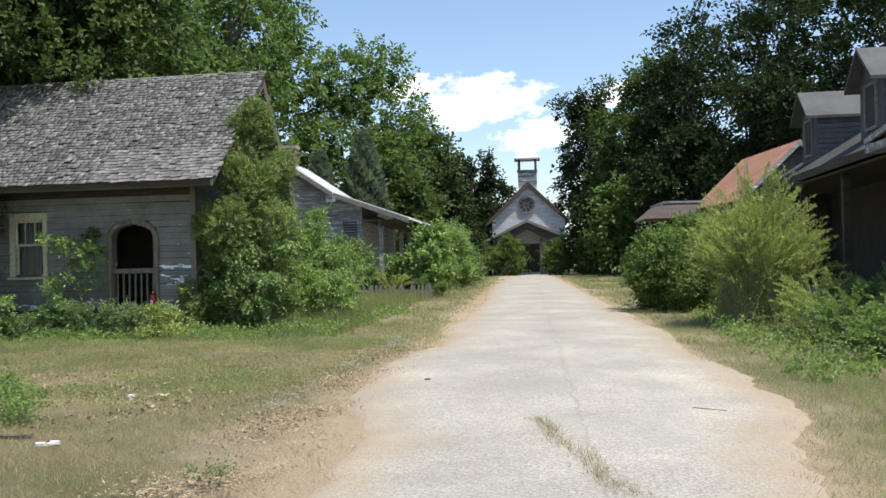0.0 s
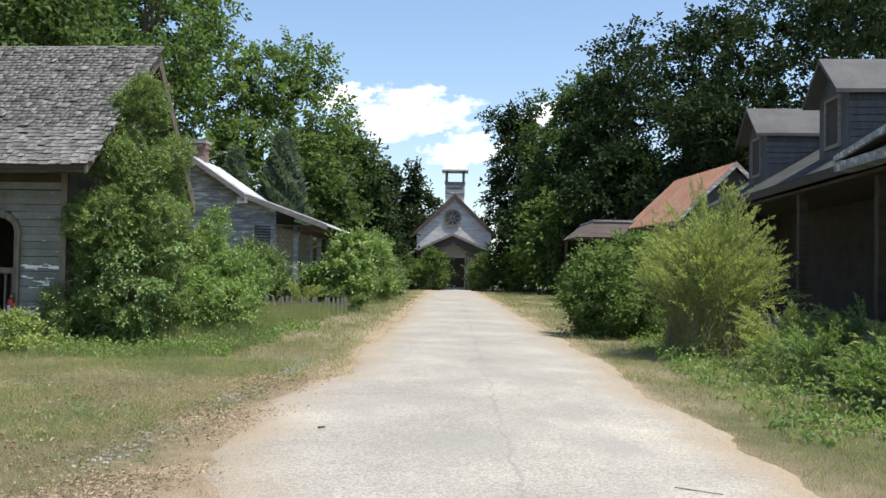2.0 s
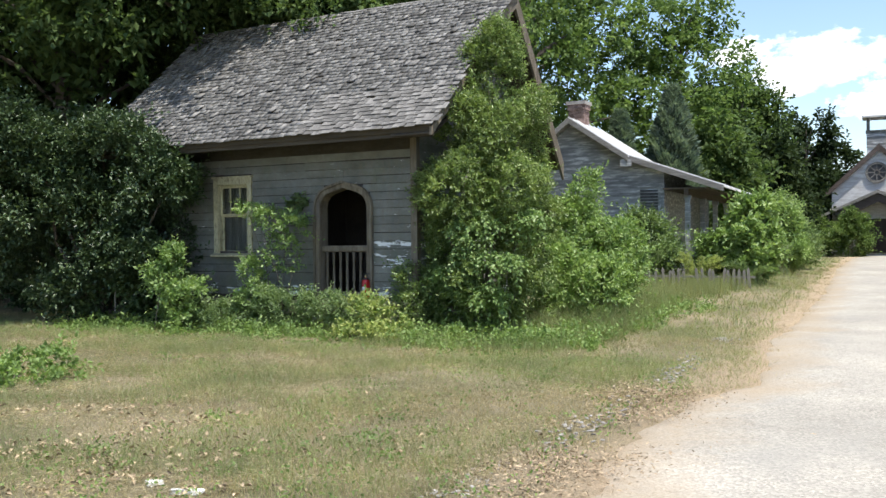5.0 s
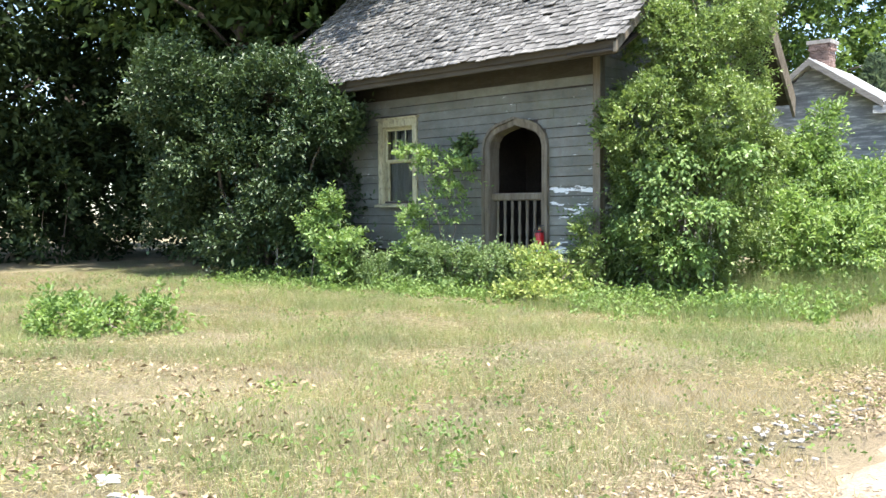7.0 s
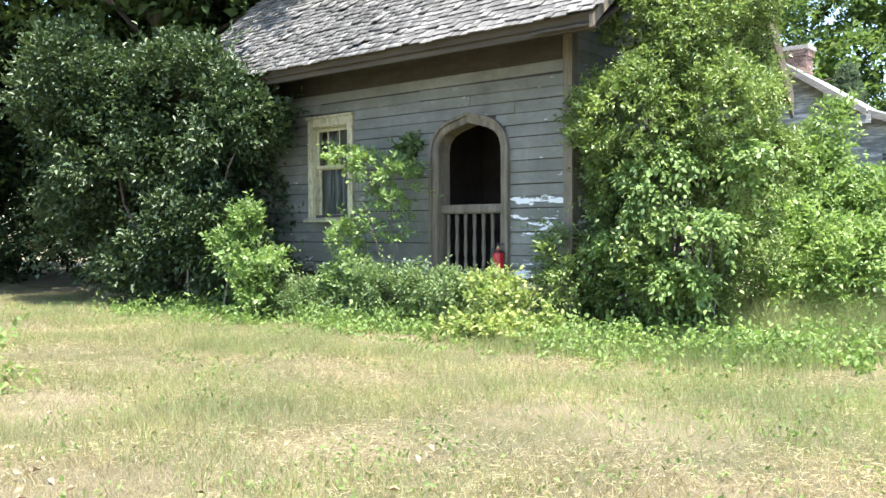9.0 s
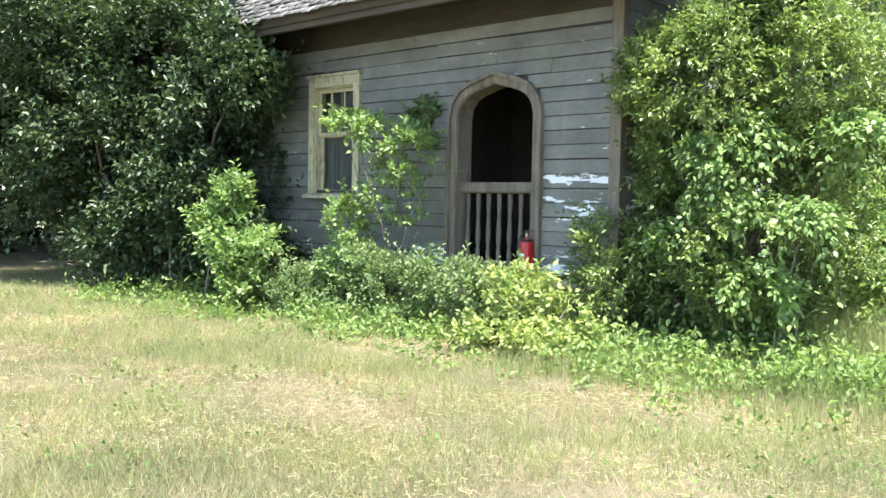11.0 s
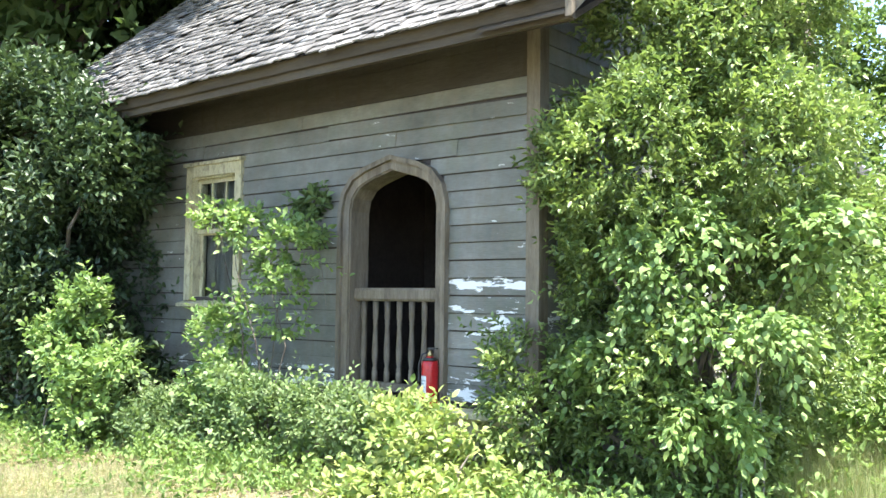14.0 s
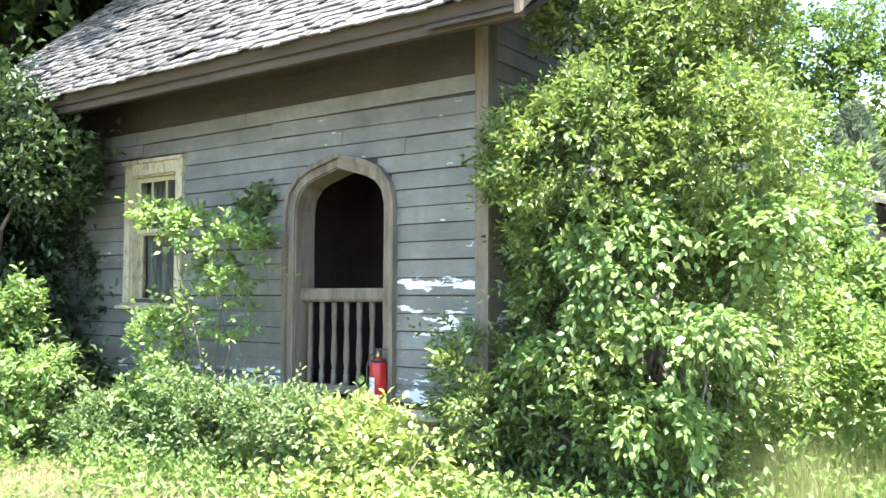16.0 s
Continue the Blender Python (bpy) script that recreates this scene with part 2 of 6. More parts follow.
def painted_wall():
    """Grey house paint, greened and streaked, flaking to white beside the doorway."""
    m, nt, nd, ln, p = nodes_of("flaking_grey_paint")
    co = nd.new("ShaderNodeTexCoord").outputs["Object"]
    broad = noise_at(nt, co, 1.6, 6, 0.65, (1, 1, 1.6))
    col = ramp(nt, broad, [(0.3, (0.13, 0.132, 0.112)), (0.5, (0.193, 0.195, 0.17)), (0.7, (0.265, 0.267, 0.238))])
    streak = noise_at(nt, co, 5, 5, 0.7, (3, 3, 0.35))
    col = mixed(nt, ramp(nt, streak, [(0.45, (0, 0, 0)), (0.75, (0.75, 0.75, 0.75))]), col, (0.2, 0.175, 0.14))
    col = mixed(nt, ramp(nt, noise_at(nt, co, 2.1, 4, 0.6), [(0.52, (0, 0, 0)), (0.7, (0.45, 0.45, 0.45))]), col, (0.15, 0.17, 0.11))
    grain = noise_at(nt, co, 30, 4, 0.7, (0.5, 2, 4))
    col = mixed(nt, 0.45, col, ramp(nt, grain, [(0.25, (0.55, 0.55, 0.55)), (0.75, (1.2, 1.2, 1.2))]), "MULTIPLY")
    col = vary(nt, col, 0.1)
    xyz = nd.new("ShaderNodeSeparateXYZ")
    ln.new(co, xyz.inputs[0])

    def bump_at(v, mid, half):
        return calc(nt, "SUBTRACT", 1.0, calc(nt, "DIVIDE", calc(nt, "ABSOLUTE", calc(nt, "SUBTRACT", v, mid)), half), True)
    band = calc(nt, "MULTIPLY", bump_at(xyz.outputs[2], 1.475, 0.1), 1.25)
    low = calc(nt, "MULTIPLY", bump_at(xyz.outputs[2], 1.2, 0.28), 0.8)
    near = calc(nt, "MULTIPLY", calc(nt, "MULTIPLY", bump_at(xyz.outputs[0], 1.1, 0.9), 1.25, True), calc(nt, "MAXIMUM", band, low))
    edge = calc(nt, "MULTIPLY", bump_at(xyz.outputs[2], 0.6, 0.3), 0.65)
    flake = noise_at(nt, co, 4.2, 7, 0.66, (0.8, 1.0, 3.4))
    fac = calc(nt, "ADD", flake, calc(nt, "MULTIPLY", calc(nt, "MAXIMUM", near, edge), 0.215))
    mask = ramp(nt, fac, [(0.665, (0, 0, 0)), (0.68, (1, 1, 1))])
    col = mixed(nt, mask, col, (0.78, 0.78, 0.76))
    ln.new(col, p.inputs["Base Color"])
    p.inputs["Roughness"].default_value, p.inputs["Specular IOR Level"].default_value = 0.7, 0.3
    b = nd.new("ShaderNodeBump")
    b.inputs["Strength"].default_value, b.inputs["Distance"].default_value = 0.35, 0.01
    ln.new(calc(nt, "ADD", grain, mask), b.inputs["Height"])
    ln.new(b.outputs[0], p.inputs["Normal"])
    return m


PAINT = painted_wall()


def ground_mat():
    """Thatch, bare tan soil and moss green, sandy beside the road."""
    m, nt, nd, ln, p = nodes_of("dry_lawn_soil")
    co = nd.new("ShaderNodeTexCoord").outputs["Object"]
    broad = noise_at(nt, co, 0.35, 6, 0.6)
    mid = noise_at(nt, co, 2.4, 6, 0.7)
    fine = noise_at(nt, co, 60, 6, 0.8)
    col = ramp(nt, broad, [(0.34, (0.12, 0.13, 0.06)), (0.48, (0.19, 0.175, 0.105)), (0.6, (0.3, 0.255, 0.175))])
    col = mixed(nt, ramp(nt, mid, [(0.5, (0, 0, 0)), (0.72, (0.8, 0.8, 0.8))]), col, (0.31, 0.25, 0.17))
    xyz = nd.new("ShaderNodeSeparateXYZ")
    ln.new(co, xyz.inputs[0])
    off = calc(nt, "ABSOLUTE", calc(nt, "SUBTRACT", calc(nt, "ADD", xyz.outputs[0], calc(nt, "MULTIPLY", xyz.outputs[1], 0.06)), 9.0))
    sand = calc(nt, "SUBTRACT", 4.15, calc(nt, "ADD", off, calc(nt, "MULTIPLY", mid, 2.4)), True)
    col = mixed(nt, sand, col, (0.42, 0.33, 0.235))
    col = mixed(nt, 0.8, col, ramp(nt, fine, [(0.3, (0.35, 0.33, 0.28)), (0.5, (0.85, 0.85, 0.8)), (0.7, (1.5, 1.5, 1.5))]), "MULTIPLY")
    ln.new(col, p.inputs["Base Color"])
    p.inputs["Roughness"].default_value, p.inputs["Specular IOR Level"].default_value = 0.95, 0.15
    b = nd.new("ShaderNodeBump")
    b.inputs["Strength"].default_value, b.inputs["Distance"].default_value = 0.8, 0.03
    ln.new(calc(nt, "ADD", fine, mid), b.inputs["Height"])
    ln.new(b.outputs[0], p.inputs["Normal"])
    return m


def road_mat():
    """Bleached chip-seal with pale and dark stones, sand at the rims, a seam down the middle."""
    m, nt, nd, ln, p = nodes_of("bleached_chip_seal")
    co = nd.new("ShaderNodeTexCoord").outputs["Object"]
    broad = noise_at(nt, co, 0.5, 6, 0.65)
    col = ramp(nt, broad, [(0.3, (0.28, 0.262, 0.228)), (0.55, (0.36, 0.338, 0.295)), (0.72, (0.445, 0.41, 0.35))])
    v = nd.new("ShaderNodeTexVoronoi")
    v.inputs["Scale"].default_value = 55
    ln.new(co, v.inputs["Vector"])
    col = mixed(nt, 0.75, col, ramp(nt, v.outputs["Color"], [(0.1, (0.65, 0.65, 0.65)), (0.5, (0.97, 0.97, 0.97)), (0.9, (1.3, 1.3, 1.3))]), "MULTIPLY")
    xyz = nd.new("ShaderNodeSeparateXYZ")
    ln.new(co, xyz.inputs[0])
    wob = calc(nt, "MULTIPLY", noise_at(nt, co, 1.5, 6, 0.7), 0.35)
    line = calc(nt, "ADD", xyz.outputs[0], calc(nt, "ADD", calc(nt, "MULTIPLY", xyz.outputs[1], 0.062), wob))
    seam = calc(nt, "SUBTRACT", 1.0, calc(nt, "DIVIDE", calc(nt, "ABSOLUTE", calc(nt, "SUBTRACT", line, 9.52)), 0.03), True)
    col = mixed(nt, calc(nt, "MULTIPLY", seam, 0.3), col, (0.13, 0.12, 0.11))
    patch = noise_at(nt, co, 0.9, 5, 0.6, (1, 0.5, 1))
    col = mixed(nt, ramp(nt, patch, [(0.5, (0, 0, 0)), (0.66, (0.55, 0.55, 0.55))]), col, (0.275, 0.265, 0.24))
    rim = nd.new("ShaderNodeSeparateXYZ")
    ln.new(nd.new("ShaderNodeTexCoord").outputs["UV"], rim.inputs[0])
    ragged = calc(nt, "ADD", calc(nt, "MULTIPLY", noise_at(nt, co, 1.1, 6, 0.7), 2.0), calc(nt, "MULTIPLY", noise_at(nt, co, 14, 4, 0.7), 0.5))
    drift = calc(nt, "SUBTRACT", ragged, calc(nt, "ADD", calc(nt, "MULTIPLY", rim.outputs[0], 1.15), 0.3), True)
    soil = ramp(nt, noise_at(nt, co, 60, 6, 0.8), [(0.3, (0.15, 0.118, 0.08)), (0.5, (0.33, 0.265, 0.185)), (0.7, (0.46, 0.385, 0.29))])
    col = mixed(nt, drift, col, soil)
    ln.new(col, p.inputs["Base Color"])
    p.inputs["Roughness"].default_value, p.inputs["Specular IOR Level"].default_value = 0.9, 0.2
    b = nd.new("ShaderNodeBump")
    b.inputs["Strength"].default_value, b.inputs["Distance"].default_value = 0.5, 0.01
    ln.new(v.outputs["Distance"], b.inputs["Height"])
    ln.new(b.outputs[0], p.inputs["Normal"])
    return m


def glass_mat():
    m, nt, nd, ln, p = nodes_of("old_window_glass")
    p.inputs["Base Color"].default_value = (0.8, 0.84, 0.83, 1)
    p.inputs["Transmission Weight"].default_value, p.inputs["Roughness"].default_value, p.inputs["IOR"].default_value = 1.0, 0.03, 1.2
    return m


GROUND, ROAD, GLASS = ground_mat(), road_mat(), glass_mat()


# ---- building blocks ----
def thing(name, at=(0, 0, 0), label="", category="", group="", kind="", rz=0):
    ob = new(name)
    ob.empty_display_size = 0.2
    ob.matrix_basis = pose(*at, 0, 0, rz)
    return tagged(ob, label, category, group, kind)


def part(name, data, material, parent, label="", local=False):
    """One mesh under a thing (built in world places unless local) or under a part."""
    if isinstance(data, bmesh.types.BMesh):
        me = bpy.data.meshes.new(name)
        bmesh.ops.recalc_face_normals(data, faces=data.faces)
        data.to_mesh(me)
        data.free()
        data = me
    if not data.materials:
        data.materials.append(material)
    ob = new(name, data)
    ob.parent = parent
    if not local and parent is not None and parent.type == "EMPTY":
        ob.matrix_parent_inverse = parent.matrix_basis.inverted()
    if label:
        ob["label"] = label
    return ob


def box(bm, x0, x1, y0, y1, z0, z1, m=None):
    vs = [bm.verts.new((x, y, z)) for z in (z0, z1) for y in (y0, y1) for x in (x0, x1)]
    for f in ((0, 2, 3, 1), (4, 5, 7, 6), (0, 1, 5, 4), (2, 6, 7, 3), (0, 4, 6, 2), (1, 3, 7, 5)):
        bm.faces.new([vs[i] for i in f])
    if m is not None:
        bmesh.ops.transform(bm, matrix=m, verts=vs)
    return bm


def prism(bm, poly, a, b, axis="x"):
    """A solid from a 2D outline drawn out from a to b along an axis."""
    def at(u, v, w):
        return {"x": (w, u, v), "y": (u, w, v), "z": (u, v, w)}[axis]
    lo, hi = [bm.verts.new(at(u, v, a)) for u, v in poly], [bm.verts.new(at(u, v, b)) for u, v in poly]
    n = len(poly)
    bm.faces.new(lo)
    bm.faces.new(hi[::-1])
    for i in range(n):
        bm.faces.new((lo[i], hi[i], hi[(i + 1) % n], lo[(i + 1) % n]))
    return bm


def tube(bm, pts, radii, sides=7):
    """A tapered limb through points."""
    rings = []
    for i, p in enumerate(pts):
        p = Vector(p)
        d = (Vector(pts[min(i + 1, len(pts) - 1)]) - Vector(pts[max(i - 1, 0)])).normalized()
        u = d.orthogonal().normalized()
        w = d.cross(u)
        rings.append([bm.verts.new(p + radii[i] * (math.cos(a) * u + math.sin(a) * w)) for a in (2 * math.pi * k / sides for k in range(sides))])
    for r, s in zip(rings, rings[1:]):
        for k in range(sides):
            bm.faces.new((r[k], r[(k + 1) % sides], s[(k + 1) % sides], s[k]))
    bm.faces.new(rings[0][::-1])
    bm.faces.new(rings[-1])
    return bm


def lathe(bm, profile, at=(0, 0, 0), sides=12):
    """A turned solid from (radius, height) pairs."""
    rings = [[bm.verts.new((at[0] + r * math.cos(a), at[1] + r * math.sin(a), at[2] + z)) for a in (2 * math.pi * k / sides for k in range(sides))] for r, z in profile]
    for r, s in zip(rings, rings[1:]):
        for k in range(sides):
            f = bm.faces.new((r[k], r[(k + 1) % sides], s[(k + 1) % sides], s[k]))
            f.smooth = True
    bm.faces.new(rings[0][::-1])
    bm.faces.new(rings[-1])
    return bm


def mesh_of(name, verts, tris, material=None):
    """A mesh from numpy arrays of places and triangles."""
    me = bpy.data.meshes.new(name)
    n, k = len(verts), len(tris)
    me.vertices.add(n)
    me.vertices.foreach_set("co", np.ascontiguousarray(verts, dtype=np.float32).ravel())
    me.loops.add(k * 3)
    me.loops.foreach_set("vertex_index", np.ascontiguousarray(tris, dtype=np.int32).ravel())
    me.polygons.add(k)
    me.polygons.foreach_set("loop_start", np.arange(0, k * 3, 3, dtype=np.int32))
    me.update(calc_edges=True)
    if material:
        me.materials.append(material)
    return me


def unit(v):
    return v / np.maximum(np.linalg.norm(v, axis=1, keepdims=True), 1e-9)


def leaf_mesh(name, at, along, length, width, rng, material, fold=0.25, fine=False):
    """Pointed leaves at places and along directions: folded, two triangles each, or rounder and arched, four each."""
    n = len(at)
    along = unit(along)
    side = unit(np.cross(along, rng.normal(size=(n, 3)) * 0.5 + (0, 0, 1.0)))
    up = np.cross(side, along)
    length, width = length * rng.uniform(0.7, 1.3, (n, 1)), width * rng.uniform(0.7, 1.3, (n, 1))
    base = np.arange(n)[:, None]
    if fine:
        low, high = at + along * length * 0.3 + up * length * fold * 0.25, at + along * length * 0.66 + up * length * fold * 0.2
        verts = np.stack([at, low + side * width * 0.46, low - side * width * 0.46, high + side * width * 0.4, high - side * width * 0.4, at + along * length - up * length * fold * 0.3], 1).reshape(-1, 3)
        base = base * 6
        tris = np.concatenate([base + (0, 1, 2), base + (2, 1, 3), base + (2, 3, 4), base + (4, 3, 5)], 1).reshape(-1, 3)
        return mesh_of(name, verts, tris, material)
    mid = at + along * length * 0.45 + up * length * fold * 0.3
    verts = np.stack([at, mid + side * width * 0.5 + up * width * fold, at + along * length - up * length * fold * 0.4, mid - side * width * 0.5 + up * width * fold], 1).reshape(-1, 3)
    base = base * 4
    tris = np.concatenate([base + (0, 1, 2), base + (0, 2, 3)], 1).reshape(-1, 3)
    return mesh_of(name, verts, tris, material)


def swell(rng, size, p):
    """A smooth random field over places, about -2 to 2, with lumps of a size."""
    k = unit(rng.normal(size=(8, 3))) * (2 * math.pi / size) * rng.uniform(0.35, 1.0, (8, 1))
    return np.sin(p @ k.T + rng.uniform(0, 6.28, 8)).sum(1) / 2.0


def shoots(rng, blobs, count, per, length, lumps=0.6, gap=-0.35, up=0.5, droop=0.15):
    """Leaf places and directions: shoots with leaves all round them, grown out of rounded masses (x, y, z, rx, ry, rz) that bulge, recede and leave gaps."""
    b = np.array(blobs, float)
    area = b[:, 3] * b[:, 4] + b[:, 4] * b[:, 5] + b[:, 3] * b[:, 5]
    made = count * 4
    pick = rng.choice(len(b), made, p=area / area.sum())
    d = unit(rng.normal(size=(made, 3)) + (0, 0, 0.2))
    p = b[pick, :3] + d * b[pick, 3:6] * rng.uniform(0.72, 1.0, (made, 1))
    f = swell(rng, lumps, p)
    buried = np.zeros(made, bool)
    for k in range(len(b)):
        buried |= (pick != k) & ((((p - b[k, :3]) / b[k, 3:6]) ** 2).sum(1) < 0.4)
    ok = np.nonzero((f + rng.normal(size=made) * 0.35 > gap) & ~buried)[0][:count]
    d, p, f, n = d[ok], p[ok] + (d * b[pick, 3:6])[ok] * 0.19 * f[ok, None], f[ok], len(ok)
    grow = unit(d * 0.8 + rng.normal(size=(n, 3)) * 0.4 + (0, 0, up))
    u = unit(np.cross(grow, rng.normal(size=(n, 3))))
    w = np.cross(grow, u)
    a = (np.arange(per) * 2.4)[None, :, None] + rng.uniform(-0.4, 0.4, (n, per, 1))
    k = (np.arange(per) / per)[None, :, None]
    reach = length * np.minimum(0.55 + rng.exponential(0.55, (n, 1, 1)), 2.8)
    out = np.cos(a) * u[:, None] + np.sin(a) * w[:, None]
    at = p[:, None] + grow[:, None] * reach * (k - 0.25) + out * length * 0.05 + np.array((0, 0, -1.0)) * reach * droop * k ** 2
    along = out * (1.0 - 0.45 * k) + grow[:, None] * (0.35 + 0.5 * k) + rng.normal(size=(n, per, 3)) * 0.22 + (0, 0, -droop)
    return at.reshape(-1, 3), unit(along.reshape(-1, 3))


# ---- ground and road ----
G0 = -0.05


def ground_z(x, y):
    return G0 + 0.035 * math.sin(x * 0.9 + 1) * math.cos(y * 0.7) + 0.02 * math.sin(2.3 * x + y * 1.9)


def spaced(lo, hi, near_lo, near_hi, step):
    far = [20, 60, 200, 900]
    return [near_lo - f for f in far[::-1] if near_lo - f > lo] + list(np.arange(near_lo, near_hi + 0.01, step)) + [near_hi + f for f in far if near_hi + f < hi]


ROAD_Y = (-60, -13, -11.6, -10.3, -9, -7.4, -5.6, -4.3, -2.9, -1.6, 0.2, 5, 7.7, 15, 24, 36, 49, 54)
ROAD_L = (8.6, 8.07, 7.98, 7.8, 7.36, 7.14, 6.95, 6.98, 7.5, 7.4, 7.0, 6.8, 6.75, 6.25, 5.55, 4.85, 4.1, 4.6)
ROAD_R = (12.4, 11.5, 11.65, 12.05, 12.15, 12.05, 11.76, 11.66, 11.57, 11.6, 11.58, 10.96, 10.82, 10.25, 9.65, 8.6, 7.7, 7.0)


def road_span(y):
    return float(np.interp(y, ROAD_Y, ROAD_L)), float(np.interp(y, ROAD_Y, ROAD_R))


def build_ground():
    xs, ys = spaced(-2500, 2500, -16, 26, 0.35), spaced(-2500, 2500, -24, 40, 0.35)
    verts = np.array([(x, y, ground_z(x, y) if -16 <= x <= 26 and -24 <= y <= 40 else G0) for y in ys for x in xs])
    w = len(xs)
    tris = []
    for j in range(len(ys) - 1):
        for i in range(w - 1):
            a = j * w + i
            tris += [(a, a + 1, a + w + 1), (a, a + w + 1, a + w)]
    ob = new("ground", mesh_of("ground", verts, np.array(tris), GROUND))
    for f in ob.data.polygons:
        f.use_smooth = True
    tagged(ob, "dry tan lawn and sandy verge with thin grass", "ground", kind="structure")
    verts, tris, rims = [], [], []
    inset = (0.0, 0.1, 0.25, 0.45, 0.8, 1.2)
    across = 2 * len(inset)
    ys = np.concatenate([np.arange(-60, -16, 1.0), np.arange(-16, 10, 0.1), np.arange(10, 54, 0.4)])
    for j, y in enumerate(ys):
        a, b = road_span(y)
        wob = [noise.noise((k * 50.0, y * 0.55, 0.3)) * 0.15 + noise.noise((k * 50.0 + 9, y * 2.1, 0.3)) * 0.12 + noise.noise((k * 50.0 + 5, y * 6.3, 0.7)) * 0.06 for k in (0, 1)]
        a, b = a + wob[0], b + wob[1] + 0.1
        for i, x in enumerate([a + d for d in inset] + [(a + b) / 2] + [b - d for d in inset[::-1]]):
            f = (x - a) / (b - a)
            crown = 0.06 * (1 - (2 * f - 1) ** 2)
            verts.append((x, y, max(ground_z(x, y) if y < 40 else G0, G0 - 0.01) + (0.012 + crown if 0 < i < across else -0.03)))
            rims.append((min(x - a, b - x), y))
        if j:
            for i in range(across):
                p = (j - 1) * (across + 1) + i
                tris += [(p, p + 1, p + across + 2), (p, p + across + 2, p + across + 1)]
    ob = new("road", mesh_of("road", np.array(verts), np.array(tris), ROAD))
    ob.data.uv_layers.new(name="from_rim").data.foreach_set("uv", np.array(rims, np.float32)[np.array(tris).ravel()].ravel())
    for f in ob.data.polygons:
        f.use_smooth = True
    tagged(ob, "bleached cracked chip-seal road with ragged edges", "road", kind="structure")


build_ground()


# ---- the grey shingled cottage ----
HX0, HX1, HY1 = -5.2, 1.45, 4.35        # wall corners, front wall on y = 0
SILL = 0.50
DOOR = (-0.56, 0.47)                    # clear opening
WIN = (-3.07, -2.13, 1.30, 2.75)        # outer casing
EAVE, RIDGE, BACK = (-0.79, 3.36), (2.45, 6.27), (4.85, 3.15)   # y, z
RX0, RX1 = -5.75, 2.22
ARCH = [(-0.515, 0.0), (-0.515, 1.64), (-0.485, 1.76), (-0.41, 1.85), (-0.29, 1.905), (0.0, 1.985), (0.29, 1.905), (0.41, 1.85), (0.485, 1.76), (0.515, 1.64), (0.515, 0.0)]
DCX = (DOOR[0] + DOOR[1]) / 2


def arch_offset(d):
    """The doorway's outline pushed outward by d."""
    out = []
    for i, (x, z) in enumerate(ARCH):
        (x0, z0), (x1, z1) = ARCH[max(i - 1, 0)], ARCH[min(i + 1, len(ARCH) - 1)]
        n = Vector((-(z1 - z0), x1 - x0)).normalized()
        out.append((DCX + x + n.x * d, SILL + z + n.y * d))
    return out


def strip(bm, inner, outer, y0, y1):
    """A board that follows an outline, from y0 to y1."""
    for i in range(len(inner) - 1):
        prism(bm, [inner[i], inner[i + 1], outer[i + 1], outer[i]], y0, y1, "y")
    return bm


def door_half(z):
    pts = arch_offset(0.1)
    right = pts[len(pts) // 2:]
    for (x0, z0), (x1, z1) in zip(right, right[1:]):
        if z1 <= z <= z0:
            return x0 + (x1 - x0) * (z0 - z) / max(z0 - z1, 1e-6) - DCX
    return 0.0 if z > pts[len(pts) // 2][1] else right[-1][0] - DCX


def lap_board(x0, x1, z, h, y=0.0, tilt=0.0, sag=0.0):
    bm = bmesh.new()
    prism(bm, [(y - 0.024, z + 0.009), (y - 0.006, z + 0.009), (y - 0.006, z + h), (y - 0.010, z + h)], x0, x1, "x")
    if tilt:
        for v in bm.verts:
            v.co.z -= tilt * (v.co.x - x0)
            v.co.y -= sag
    return bm


def siding(bm, spans, z0, z1, step, thick=0.024):
    """Lap boards facing -y on the plane y = 0, over the runs that spans(z) gives."""
    z = z0
    while z < z1 - 0.02:
        h = min(step, z1 - z)
        for a, b in spans(z + h * 0.5):
            if b - a > 0.05:
                prism(bm, [(-thick, z), (-0.003, z), (-0.003, z + h), (-0.008, z + h)], a, b, "x")
        z += step
    return bm


def moved(bm, m):
    bmesh.ops.transform(bm, matrix=m, verts=bm.verts)
    return bm


house = thing("cottage", (-1.9, 2, 0), "small grey clapboard cottage with flaking paint and a wood-shingled roof", "house")


